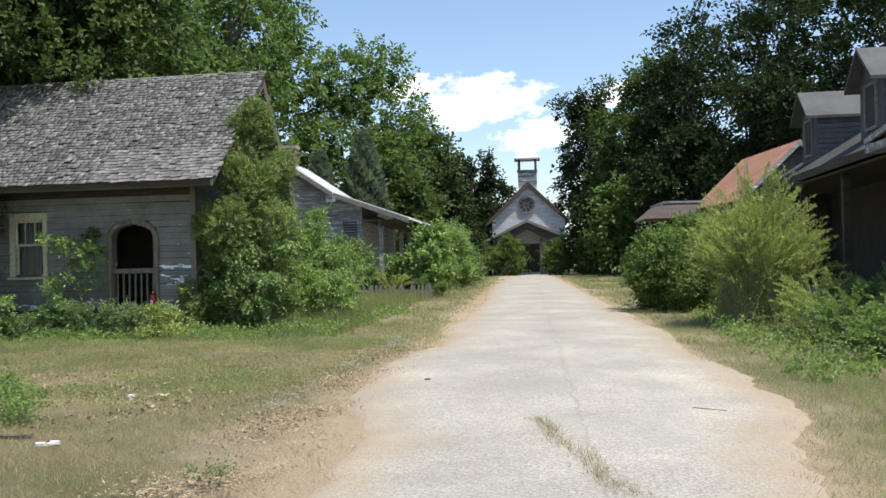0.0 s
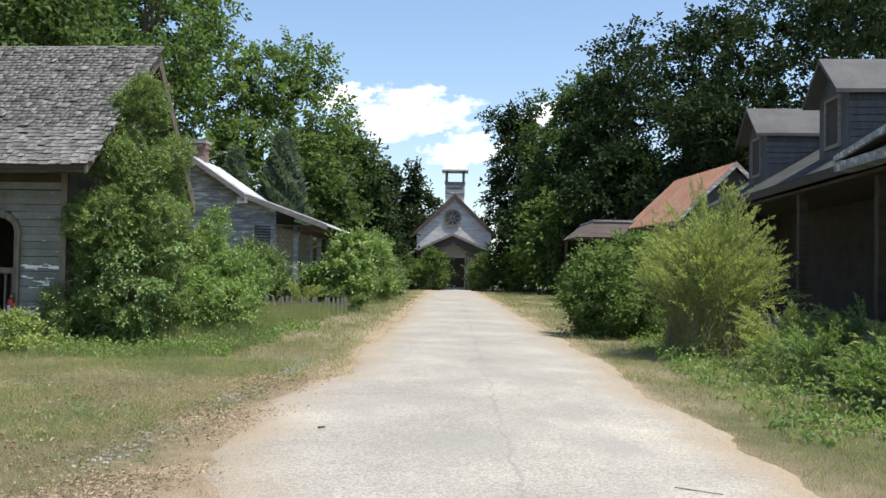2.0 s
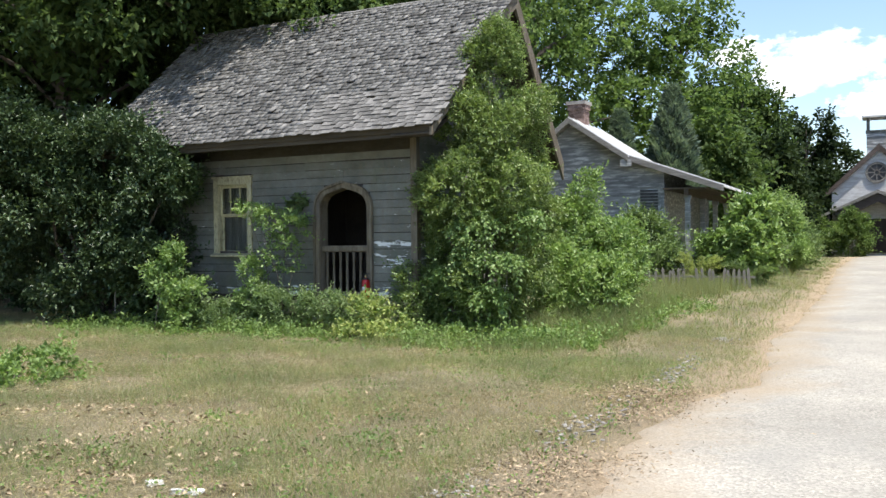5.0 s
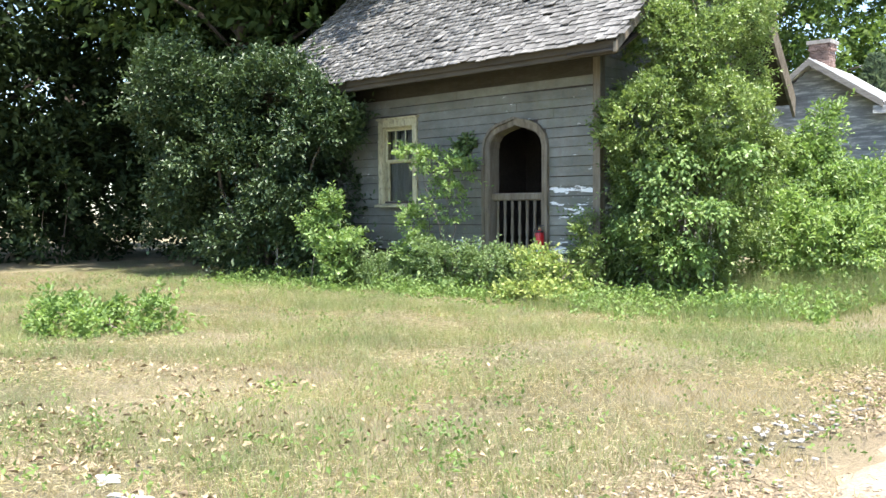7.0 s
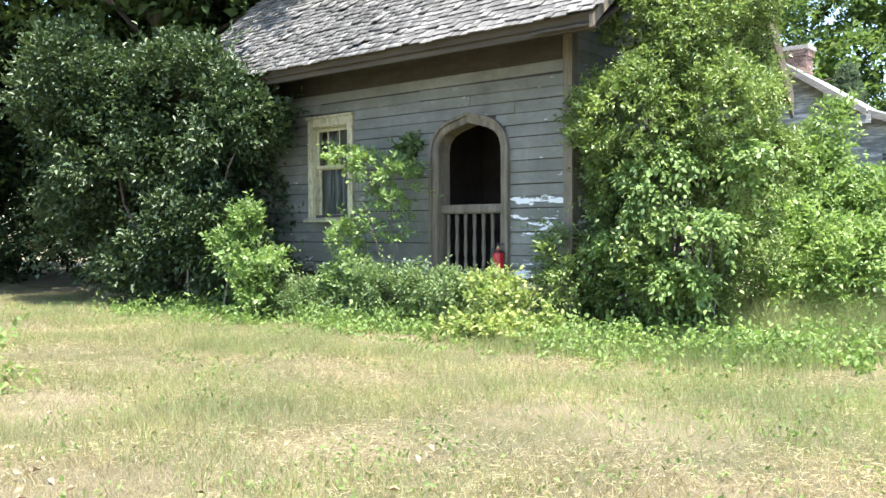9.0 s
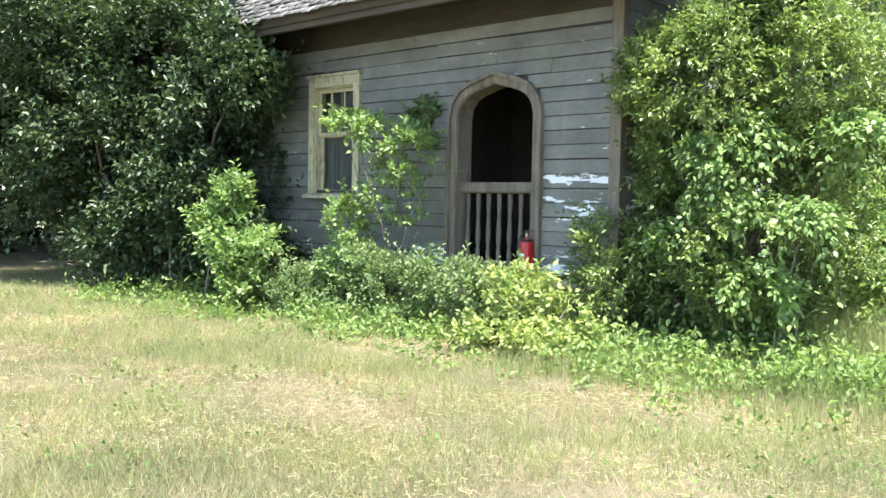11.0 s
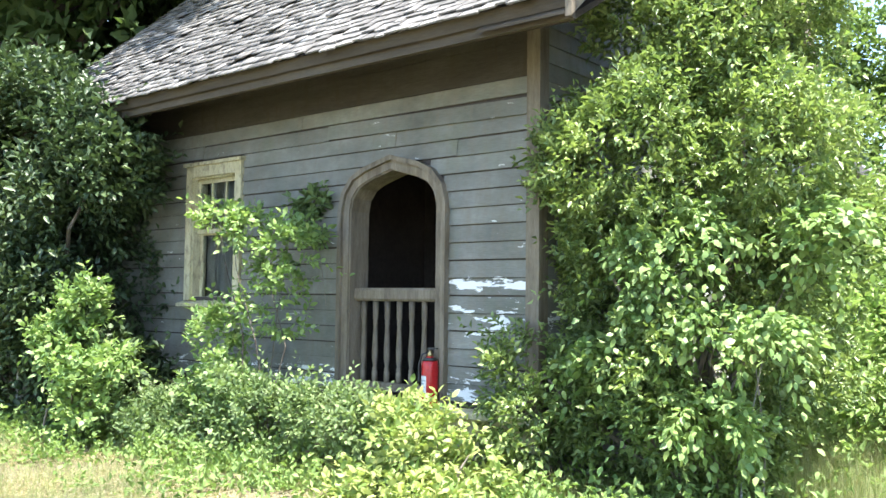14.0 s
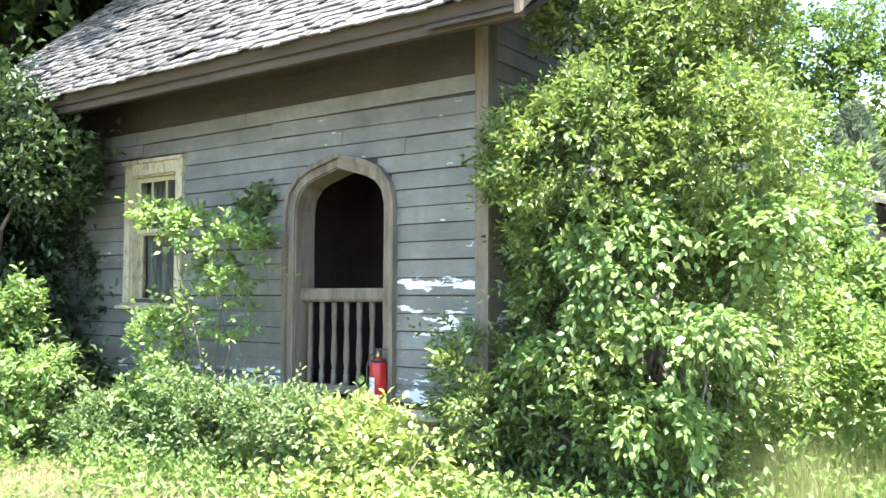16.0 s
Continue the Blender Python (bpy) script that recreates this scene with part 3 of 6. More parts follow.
def cottage_walls():
    T = 0.18
    bm = bmesh.new()
    w0, w1, wz0, wz1 = WIN[0] + 0.08, WIN[1] - 0.08, WIN[2] + 0.06, WIN[3] - 0.08
    top = 3.75
    # The dark core stands in for shadow lines in the clapboard gaps.
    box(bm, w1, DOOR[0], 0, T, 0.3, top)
    wall = part("wall_front", bm, SHADE_BOARDS, house, "grey clapboard front wall with flaking white patches")
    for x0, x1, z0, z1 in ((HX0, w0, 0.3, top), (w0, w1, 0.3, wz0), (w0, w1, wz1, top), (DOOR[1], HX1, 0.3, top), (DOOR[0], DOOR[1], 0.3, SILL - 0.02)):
        part("wall_panel", box(bmesh.new(), x0, x1, 0, T, z0, z1), SHADE_BOARDS, wall)
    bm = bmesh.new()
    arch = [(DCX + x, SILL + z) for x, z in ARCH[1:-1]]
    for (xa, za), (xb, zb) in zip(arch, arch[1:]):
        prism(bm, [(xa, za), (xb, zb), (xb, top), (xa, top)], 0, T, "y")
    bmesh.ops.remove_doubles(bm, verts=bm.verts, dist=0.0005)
    part("arch_spandrel", bm, SHADE_BOARDS, wall)
    bm = bmesh.new()
    prism(bm, [(T, 0.3), (HY1, 0.3), (HY1, 3.5), (RIDGE[0], 5.95), (T, 3.85)], HX1 - T, HX1, "x")
    side = part("wall_side", bm, PAINT, house, "grey clapboard gable wall")
    bm = bmesh.new()

    def runs(z):
        lo = 0.0 if z < 3.8 else (z - 3.36) / 0.898 - 0.79 + 0.1
        hi = HY1 if z < 3.6 else RIDGE[0] + (6.05 - z) / 1.3
        return [(lo, hi)]
    siding(bm, runs, 0.5, 5.8, 0.142)
    moved(bm, Matrix.Translation((HX1, 0, 0)) @ Matrix.Rotation(radians(90), 4, "Z"))
    part("siding", bm, PAINT, side)
    bm = bmesh.new()
    prism(bm, [(T, 0.3), (HY1, 0.3), (HY1, 3.5), (RIDGE[0], 5.95), (T, 3.85)], HX0, HX0 + T, "x")
    part("wall_end", bm, PAINT, house)
    bm = bmesh.new()
    box(bm, HX0 + T, HX1 - T, HY1 - T, HY1, 0.3, 3.5)
    part("wall_back", bm, PAINT, house)
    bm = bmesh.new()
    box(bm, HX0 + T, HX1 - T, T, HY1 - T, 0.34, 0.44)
    part("floor", bm, SHADE_BOARDS, house, "dark board floor")
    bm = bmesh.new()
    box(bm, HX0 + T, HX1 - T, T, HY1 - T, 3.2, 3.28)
    part("ceiling", bm, SHADE_BOARDS, house)
    # Unseen partition, added to close the entry and keep it dark.
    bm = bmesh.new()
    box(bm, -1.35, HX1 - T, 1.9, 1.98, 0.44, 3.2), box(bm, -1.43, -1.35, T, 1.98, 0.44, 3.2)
    part("added_partition", bm, SHADE_BOARDS, house, "added partition that closes the entry and keeps it dark")
    # corner boards
    for x0, x1, y0, y1 in ((HX1 - 0.09, HX1 + 0.03, -0.035, 0.0), (HX1, HX1 + 0.03, 0.0, 0.09), (HX0 - 0.03, HX0 + 0.1, -0.045, 0.0)):
        bm = bmesh.new()
        box(bm, x0, x1, y0, y1, 0.42, 3.7)
        part("corner_board", bm, TRIM_WOOD, house, "bare weathered corner board")
    # lap boards on the front, one by one
    rng = np.random.default_rng(5)
    step, z, row = 0.142, 0.538, 0
    while z < 2.98:
        mid = z + step / 2
        cuts = []
        if WIN[2] - 0.05 < mid < WIN[3] + 0.02:
            cuts.append((WIN[0] + 0.02, WIN[1] - 0.02))
        half = door_half(mid)
        if half > 0.05:
            cuts.append((DCX - half, DCX + half))
        x, runs_ = HX0 + 0.1, []
        for a, b in sorted(cuts):
            runs_.append((x, a))
            x = b
        runs_.append((x, HX1 - 0.09))
        for a, b in runs_:
            joints = [a]
            while b - joints[-1] > 3.2:
                joints.append(joints[-1] + rng.uniform(1.6, 2.9))
            joints.append(b)
            for p, q in zip(joints, joints[1:]):
                if q - p > 0.04:
                    loose = row == 16 and q > 1.2
                    part("clapboard", lap_board(p + 0.002, q - 0.003, z + rng.normal() * 0.003, step, 0.0, 0.012 if loose else rng.normal() * 0.0008, 0.012 if loose else 0.0), PAINT, wall)
        z += step
        row += 1
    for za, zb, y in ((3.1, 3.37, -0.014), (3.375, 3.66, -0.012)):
        part("frieze_board", box(bmesh.new(), HX0 + 0.1, HX1 - 0.09, y, -0.004, za, zb), FRIEZE, wall, "plain brown weathered board, darkened for the shade under the eave")


cottage_walls()


def cottage_trim():
    # doorway casing: flat board and a raised bead, with a lining in the reveal
    bm = strip(bmesh.new(), arch_offset(0.0), arch_offset(0.09), -0.045, 0.0)
    casing = part("door_casing", bm, TRIM_WOOD, house, "bare weathered arched door casing")
    bm = strip(bmesh.new(), arch_offset(0.075), arch_offset(0.118), -0.075, -0.002)
    part("moulding", bm, TRIM_WOOD, casing, "raised outer moulding")
    bm = strip(bmesh.new(), arch_offset(-0.012), arch_offset(0.0), -0.03, 0.2)
    part("jamb_lining", bm, TRIM_WOOD, casing)
    # balustrade
    rail = thing("porch_railing", (DCX, 0.08, SILL), "weathered wooden balustrade with turned balusters across the doorway", "railing")
    bm = bmesh.new()
    prism(bm, [(0.03, 1.36), (0.03, 1.43), (0.045, 1.455), (0.125, 1.455), (0.14, 1.43), (0.14, 1.36), (0.12, 1.34), (0.05, 1.34)], DOOR[0] - 0.0, DOOR[1], "x")
    part("handrail", bm, TRIM_WOOD, rail)
    bm = box(bmesh.new(), DOOR[0], DOOR[1], 0.05, 0.12, 0.56, 0.63)
    part("bottom_rail", bm, TRIM_WOOD, rail)
    prof = [(0.026, 0.0), (0.026, 0.09), (0.018, 0.1), (0.027, 0.115), (0.016, 0.135), (0.027, 0.2), (0.029, 0.27), (0.022, 0.4), (0.018, 0.5), (0.026, 0.515), (0.018, 0.53), (0.026, 0.56), (0.026, 0.71)]
    bm = lathe(bmesh.new(), prof, (0, 0, 0), 10)
    first = part("baluster", bm, TRIM_WOOD, rail)
    first.location = (DOOR[0] + 0.085, 0.085, 0.63)
    for k in range(1, 7):
        b = part("baluster", first.data, TRIM_WOOD, rail)
        b.location = (DOOR[0] + 0.085 + 0.144 * k, 0.085, 0.63)
    # door sill and foundation
    bm = prism(bmesh.new(), [(-0.17, 0.44), (-0.17, 0.475), (-0.16, 0.49), (0.2, 0.5), (0.2, 0.44)], DOOR[0] - 0.2, HX1 + 0.12, "x")
    part("door_sill", bm, CREAM, house, "worn pale door sill board")
    bm = box(bmesh.new(), HX0, HX1 + 0.05, -0.06, 0.16, 0.22, 0.42)
    part("sill_beam", bm, CREAM, house, "pale flaking sill beam")
    bm = box(bmesh.new(), HX0, DOOR[0] - 0.22, -0.13, 0.0, 0.42, 0.46)
    part("water_table", bm, CREAM, house)
    bm = box(bmesh.new(), HX0 + 0.05, HX1 - 0.02, 0.02, HY1, -0.2, 0.25)
    base = part("foundation", bm, STONE, house, "dark rough stone foundation")
    rng = np.random.default_rng(8)
    for zz in (-0.12, 0.0, 0.115):
        x = HX0 + 0.05
        while x < HX1 - 0.1:
            w = rng.uniform(0.18, 0.42)
            bm = box(bmesh.new(), x, min(x + w - 0.015, HX1), -0.03 - rng.uniform(0, 0.03), 0.04, zz, zz + 0.1)
            part("stone", bm, STONE, base)
            x += w


cottage_trim()


def cottage_window():
    x0, x1, z0, z1 = WIN
    win = part("window", strip(bmesh.new(), [(x0 + 0.1, z0 + 0.02), (x0 + 0.1, z1 - 0.12), (x1 - 0.1, z1 - 0.12), (x1 - 0.1, z0 + 0.02)],
                               [(x0, z0 + 0.02), (x0, z1), (x1, z1), (x1, z0 + 0.02)], -0.05, 0.0), CREAM, house, "cream-painted sash window with greyed lace curtains")
    bm = box(bmesh.new(), x0 - 0.03, x1 + 0.03, -0.075, -0.002, z1, z1 + 0.035)
    part("head_cap", bm, CREAM, win)
    bm = prism(bmesh.new(), [(-0.11, z0 - 0.045), (-0.11, z0 - 0.01), (0.0, z0 + 0.02), (0.14, z0 + 0.02), (0.14, z0 - 0.045)], x0 - 0.05, x1 + 0.05, "x")
    part("window_sill", bm, CREAM, win)
    bm = strip(bmesh.new(), [(x0 + 0.112, z0 + 0.04), (x0 + 0.112, z1 - 0.14), (x1 - 0.112, z1 - 0.14), (x1 - 0.112, z0 + 0.04)],
               [(x0 + 0.1, z0 + 0.02), (x0 + 0.1, z1 - 0.12), (x1 - 0.1, z1 - 0.12), (x1 - 0.1, z0 + 0.02)], -0.02, 0.15)
    part("jamb_lining", bm, CREAM, win)
    a, b, mid = x0 + 0.112, x1 - 0.112, 2.03
    for name, za, zb, y in (("upper_sash", mid, z1 - 0.14, 0.03), ("lower_sash", z0 + 0.02, mid + 0.03, 0.07)):
        bm = bmesh.new()
        s = 0.045
        box(bm, a, a + s, y, y + 0.035, za, zb), box(bm, b - s, b, y, y + 0.035, za, zb)
        box(bm, a + s, b - s, y, y + 0.035, za, za + s), box(bm, a + s, b - s, y, y + 0.035, zb - s, zb)
        if name == "upper_sash":
            for k in (1, 2):
                xm = a + (b - a) * k / 3
                box(bm, xm - 0.011, xm + 0.011, y + 0.004, y + 0.03, za + s, zb - s)
        sash = part(name, bm, CREAM, win)
        n = 3 if name == "upper_sash" else 1
        for k in range(n):
            bm = box(bmesh.new(), a + s + (b - a - 2 * s) * k / n + 0.003, a + s + (b - a - 2 * s) * (k + 1) / n - 0.003, y + 0.014, y + 0.018, za + s, zb - s)
            pane = part("pane", bm, GLASS, win)
            pane.visible_shadow = False
    cloth = thing("curtain", ((a + b) / 2, 0.16, 2.0), "greyed lace curtain hanging behind the sash window", "curtain")
    bm = bmesh.new()
    n = 60
    cols = [[bm.verts.new((a + (b - a) * i / n, 0.165 + 0.018 * math.sin(i * 0.95) + 0.008 * math.sin(i * 2.3), z)) for z in (z0 + 0.05, 1.7, 2.1, z1 - 0.15)] for i in range(n + 1)]
    for p, q in zip(cols, cols[1:]):
        for k in range(3):
            bm.faces.new((p[k], q[k], q[k + 1], p[k + 1]))
    bmesh.ops.solidify(bm, geom=bm.faces[:], thickness=0.003)
    part("cloth", bm, CURTAIN, cloth)


cottage_window()


def cottage_roof():
    bm = bmesh.new()
    t = 0.09
    prism(bm, [EAVE, RIDGE, (RIDGE[0], RIDGE[1] - t * 1.3), (EAVE[0] + 0.02, EAVE[1] - t)], RX0, RX1, "x")
    prism(bm, [RIDGE, BACK, (BACK[0] - 0.02, BACK[1] - t), (RIDGE[0], RIDGE[1] - t * 1.3)], RX0, RX1, "x")
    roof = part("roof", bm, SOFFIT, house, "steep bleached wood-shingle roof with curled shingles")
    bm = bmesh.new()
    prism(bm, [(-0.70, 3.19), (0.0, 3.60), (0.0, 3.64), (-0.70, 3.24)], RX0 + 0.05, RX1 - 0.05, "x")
    part("soffit", bm, SOFFIT_SHADE, house, "dark boarded eave soffit")
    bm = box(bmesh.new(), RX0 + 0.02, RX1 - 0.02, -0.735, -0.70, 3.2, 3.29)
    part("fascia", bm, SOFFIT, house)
    for a, b in ((EAVE, RIDGE), (RIDGE, BACK)):
        bm = prism(bmesh.new(), [(a[0], a[1] - 0.03), (b[0], b[1] - 0.03), (b[0], b[1] - 0.38), (a[0], a[1] - (0.16 if a is EAVE else 0.38))], RX1 - 0.045, RX1 + 0.005, "x")
        part("bargeboard", bm, TRIM_WOOD, house, "dark weathered bargeboard")
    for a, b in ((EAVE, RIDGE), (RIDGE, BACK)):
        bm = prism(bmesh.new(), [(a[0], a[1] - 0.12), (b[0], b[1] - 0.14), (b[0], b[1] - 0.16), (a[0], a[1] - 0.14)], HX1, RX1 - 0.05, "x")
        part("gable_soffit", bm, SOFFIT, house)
    # shingles, course by course
    rng = np.random.default_rng(11)
    run = Vector((0, RIDGE[0] - EAVE[0], RIDGE[1] - EAVE[1]))
    length = run.length
    d = run / length
    nrm = Vector((0, -d.z, d.y))
    expose, parts_made = 0.112, 0
    rest_v, rest_t = [], []
    shapes = {}

    def solid(w, l, h):
        return [(-w / 2, 0, 0.0), (w / 2, 0, 0.0), (w / 2, l, 0.0), (-w / 2, l, 0.0), (-w / 2, 0, h), (w / 2, 0, h), (w / 2, l, 0.004), (-w / 2, l, 0.004)]
    quads = ((0, 3, 2, 1), (4, 5, 6, 7), (0, 1, 5, 4), (1, 2, 6, 5), (3, 0, 4, 7), (2, 3, 7, 6))
    course = 0
    s = -0.05
    while s < length - 0.02:
        x = RX0 - 0.02 + rng.uniform(-0.05, 0.05)
        while x < RX1 + 0.01:
            w = rng.choice((0.09, 0.12, 0.15, 0.19))
            lift = 0.01 + abs(rng.normal()) * 0.009 + (0.024 if rng.random() < 0.05 else 0)
            if rng.random() > 0.012:
                curl = -0.03 - lift * 1.6
                rot = Matrix(((1, 0, 0), (0, d.y, nrm.y), (0, d.z, nrm.z))).to_4x4() @ Matrix.Rotation(curl * 0.9 - 0.02, 4, "X") @ Matrix.Rotation(rng.normal() * 0.03, 4, "Z")
                place = Vector((min(x + w / 2, RX1 + 0.01), EAVE[0], EAVE[1])) + d * (s + rng.normal() * 0.012) + nrm * (0.012 + lift * 0.8)
                m = Matrix.Translation(place) @ rot
                ww, ll = w - 0.006, min(expose + 0.09, length - s + 0.05)
                if course < 11 and x > -0.6 and parts_made < 300:
                    key = (round(ww, 3), round(ll, 2))
                    if key not in shapes:
                        me = bpy.data.meshes.new("shingle")
                        me.from_pydata(solid(ww, ll, 0.013), [], quads)
                        me.materials.append(SHINGLE)
                        shapes[key] = me
                    ob = part("shingle", shapes[key], SHINGLE, roof)
                    ob.matrix_basis = m
                    parts_made += 1
                else:
                    k = len(rest_v)
                    rest_v += [m @ Vector(v) for v in solid(ww, ll, 0.013)]
                    for q in quads:
                        rest_t += [(k + q[0], k + q[1], k + q[2]), (k + q[0], k + q[2], k + q[3])]
            x += w
        s += expose
        course += 1
    rest = part("shingles", mesh_of("shingles", np.array([tuple(v) for v in rest_v]), np.array(rest_t), SHINGLE), SHINGLE, roof)
    rest["kind"] = "stuff"
    bm = bmesh.new()
    prism(bm, [(RIDGE[0] - 0.1, RIDGE[1] - 0.06), (RIDGE[0], RIDGE[1] + 0.045), (RIDGE[0] + 0.08, RIDGE[1] - 0.06)], RX0, RX1, "x")
    part("ridge_board", bm, SHINGLE, roof)


cottage_roof()


def extinguisher():
    e = thing("fire_extinguisher", (0.485, -0.117, SILL - 0.008), "red fire extinguisher with a white label on the door sill", "fire extinguisher")
    bm = lathe(bmesh.new(), [(0.05, 0.002), (0.066, 0.008), (0.068, 0.02), (0.068, 0.33), (0.062, 0.365), (0.046, 0.39), (0.026, 0.402), (0.02, 0.41)], sides=24)
    part("cylinder", bm, RED_PAINT, e, local=True)
    bm = lathe(bmesh.new(), [(0.02, 0.405), (0.024, 0.41), (0.024, 0.43), (0.014, 0.44), (0.014, 0.455)], sides=14)
    part("valve", bm, BRASS, e, local=True)
    bm = prism(bmesh.new(), [(-0.02, 0.452), (0.07, 0.468), (0.075, 0.478), (-0.02, 0.478)], -0.011, 0.011, "y")
    part("handle", bm, BLACK_PLASTIC, e, local=True)
    bm = lathe(bmesh.new(), [(0.0685, 0.372), (0.047, 0.393), (0.046, 0.398)], sides=24)
    part("collar", bm, BLACK_PLASTIC, e, local=True)
    bm = tube(bmesh.new(), [(-0.02, -0.01, 0.44), (-0.06, -0.03, 0.42), (-0.078, -0.045, 0.34), (-0.076, -0.05, 0.2)], [0.008, 0.008, 0.008, 0.011], 8)
    part("hose", bm, BLACK_PLASTIC, e, local=True)

    def wrap(a0, a1, z0, z1, r):
        bm = bmesh.new()
        n = 12
        cols = [[bm.verts.new((r * math.cos(a), r * math.sin(a), z)) for z in (z0, z1)] for a in (radians(a0 + (a1 - a0) * i / n) for i in range(n + 1))]
        for p, q in zip(cols, cols[1:]):
            bm.faces.new((p[0], q[0], q[1], p[1]))
        return bm
    label = part("label", wrap(215, 285, 0.09, 0.25, 0.0692), PAPER, e, "white paper label", local=True)
    for k in range(5):
        part("printed_line", wrap(222, 278 - 9 * (k % 2), 0.11 + k * 0.025, 0.118 + k * 0.025, 0.0697), PAPER_INK, label, local=True)


extinguisher()


# ---- plants ----
def stems(bm, rng, base, tips, r0, sides=5):
    for tip in tips:
        b, t = Vector(base), Vector(tip)
        b = b + Vector((rng.normal() * 0.1, rng.normal() * 0.1, 0))
        m = b.lerp(t, 0.5) + Vector((rng.normal(), rng.normal(), 0)) * (t - b).length * 0.06
        m2 = b.lerp(t, 0.8) + Vector((rng.normal(), rng.normal(), 0)) * (t - b).length * 0.04
        tube(bm, [b, m, m2, t], [r0, r0 * 0.7, r0 * 0.4, r0 * 0.15], sides)
    return bm


def bush(name, x, y, blobs, count, per, leaf, mat, label, category="bush", seed=1, clump=0.12, stem=0.02, bark=None, group="", up=0.5, lumps=0.55, gap=-0.35, droop=0.15, fine=False):
    """A shrub: stems from the root into each mass of leaves, and many leafy shoots."""
    rng = np.random.default_rng(seed)
    z = ground_z(x, y)
    ob = thing(name, (x, y, z), label, category, group)
    for b in blobs:
        tip = (b[0] + rng.normal() * b[3] * 0.3, b[1] + rng.normal() * b[4] * 0.3, b[2] + b[5] * rng.uniform(0.1, 0.8))
        part("stem", stems(bmesh.new(), rng, (0, 0, -0.05), [tip], stem), bark or TWIG, ob, local=True)
    at, along = shoots(rng, blobs, count, per, clump * 2.4, lumps, gap, up, droop)
    core = shoots(rng, [b[:3] + tuple(0.68 * v for v in b[3:]) for b in blobs], count // 5, per, clump * 2.4, lumps, -2.0, up, droop)
    at, along = np.concatenate([at, core[0]]), np.concatenate([along, core[1]])
    keep = at[:, 2] > 0.01
    part("foliage", leaf_mesh("foliage", at[keep], along[keep], leaf[0], leaf[1], rng, mat, fine=fine), mat, ob, local=True)
    return ob


def whip_bush(name, x, y, n, spread, height, dome, per, leaf, mat, label, seed, category="bush", group="", r0=0.012, root=0.25):
    """A shrub of many upright whips that fan out of one root, leafy along their upper part and gathered in plumes."""
    rng = np.random.default_rng(seed)
    ob = thing(name, (x, y, ground_z(x, y)), label, category, group)
    plumes = [(rng.uniform(0, 6.28), math.sqrt(rng.uniform(0.02, 1)), rng.uniform(0.82, 1.12)) for _ in range(max(6, n // 9))]
    bm, places, ways = bmesh.new(), [], []
    for i in range(n):
        a, q, tall = plumes[i % len(plumes)]
        a, q = a + rng.normal() * 0.25, q * rng.uniform(0.8, 1.12) + rng.normal() * 0.06
        tip = np.array((spread * q * math.cos(a), spread * q * math.sin(a), max(0.3, (height - dome * q * q) * tall * rng.uniform(0.82, 1.08))))
        foot = np.array((root * q * math.cos(a) + rng.normal() * 0.06, root * q * math.sin(a) + rng.normal() * 0.06, -0.03))
        bow = np.array((tip[0] * 0.45, tip[1] * 0.45, tip[2] * 0.62))
        tube(bm, [Vector(foot), Vector(bow), Vector(tip)], [r0, r0 * 0.6, r0 * 0.15], 4)
        f = rng.uniform(0.03, 1.0, (per, 1)) ** 0.9
        places.append((1 - f) ** 2 * foot + 2 * f * (1 - f) * (2 * bow - 0.5 * (foot + tip)) + f ** 2 * tip + rng.normal(size=(per, 3)) * 0.045 * height ** 0.5 * (1.15 - f))
        ways.append(unit(2 * (1 - f) * (bow - foot) + 2 * f * (tip - bow)) * 0.9 + rng.normal(size=(per, 3)) * 0.42)
    part("whip_cluster", bm, TWIG, ob, local=True)["kind"] = "stuff"
    at, along = np.concatenate(places), np.concatenate(ways)
    part("foliage", leaf_mesh("foliage", at, along, leaf[0], leaf[1], rng, mat), mat, ob, local=True)
    return ob


def crown_blobs(rng, h, z0, r, n):
    out = []
    for i in range(n):
        f = (i + 0.5) / n
        z = z0 + (h - z0) * (0.12 + 0.8 * f)
        env = r * math.sin(math.pi * min(0.98, 0.22 + 0.72 * f)) ** 0.7
        a = i * 2.4 + rng.uniform(-0.6, 0.6)
        q = env * rng.uniform(0.35, 0.8)
        s = r * rng.uniform(0.3, 0.5)
        out.append((q * math.cos(a), q * math.sin(a), z, s, s, s * rng.uniform(0.6, 0.85)))
    out.append((0, 0, z0 + (h - z0) * 0.55, r * 0.5, r * 0.5, (h - z0) * 0.4))
    return out


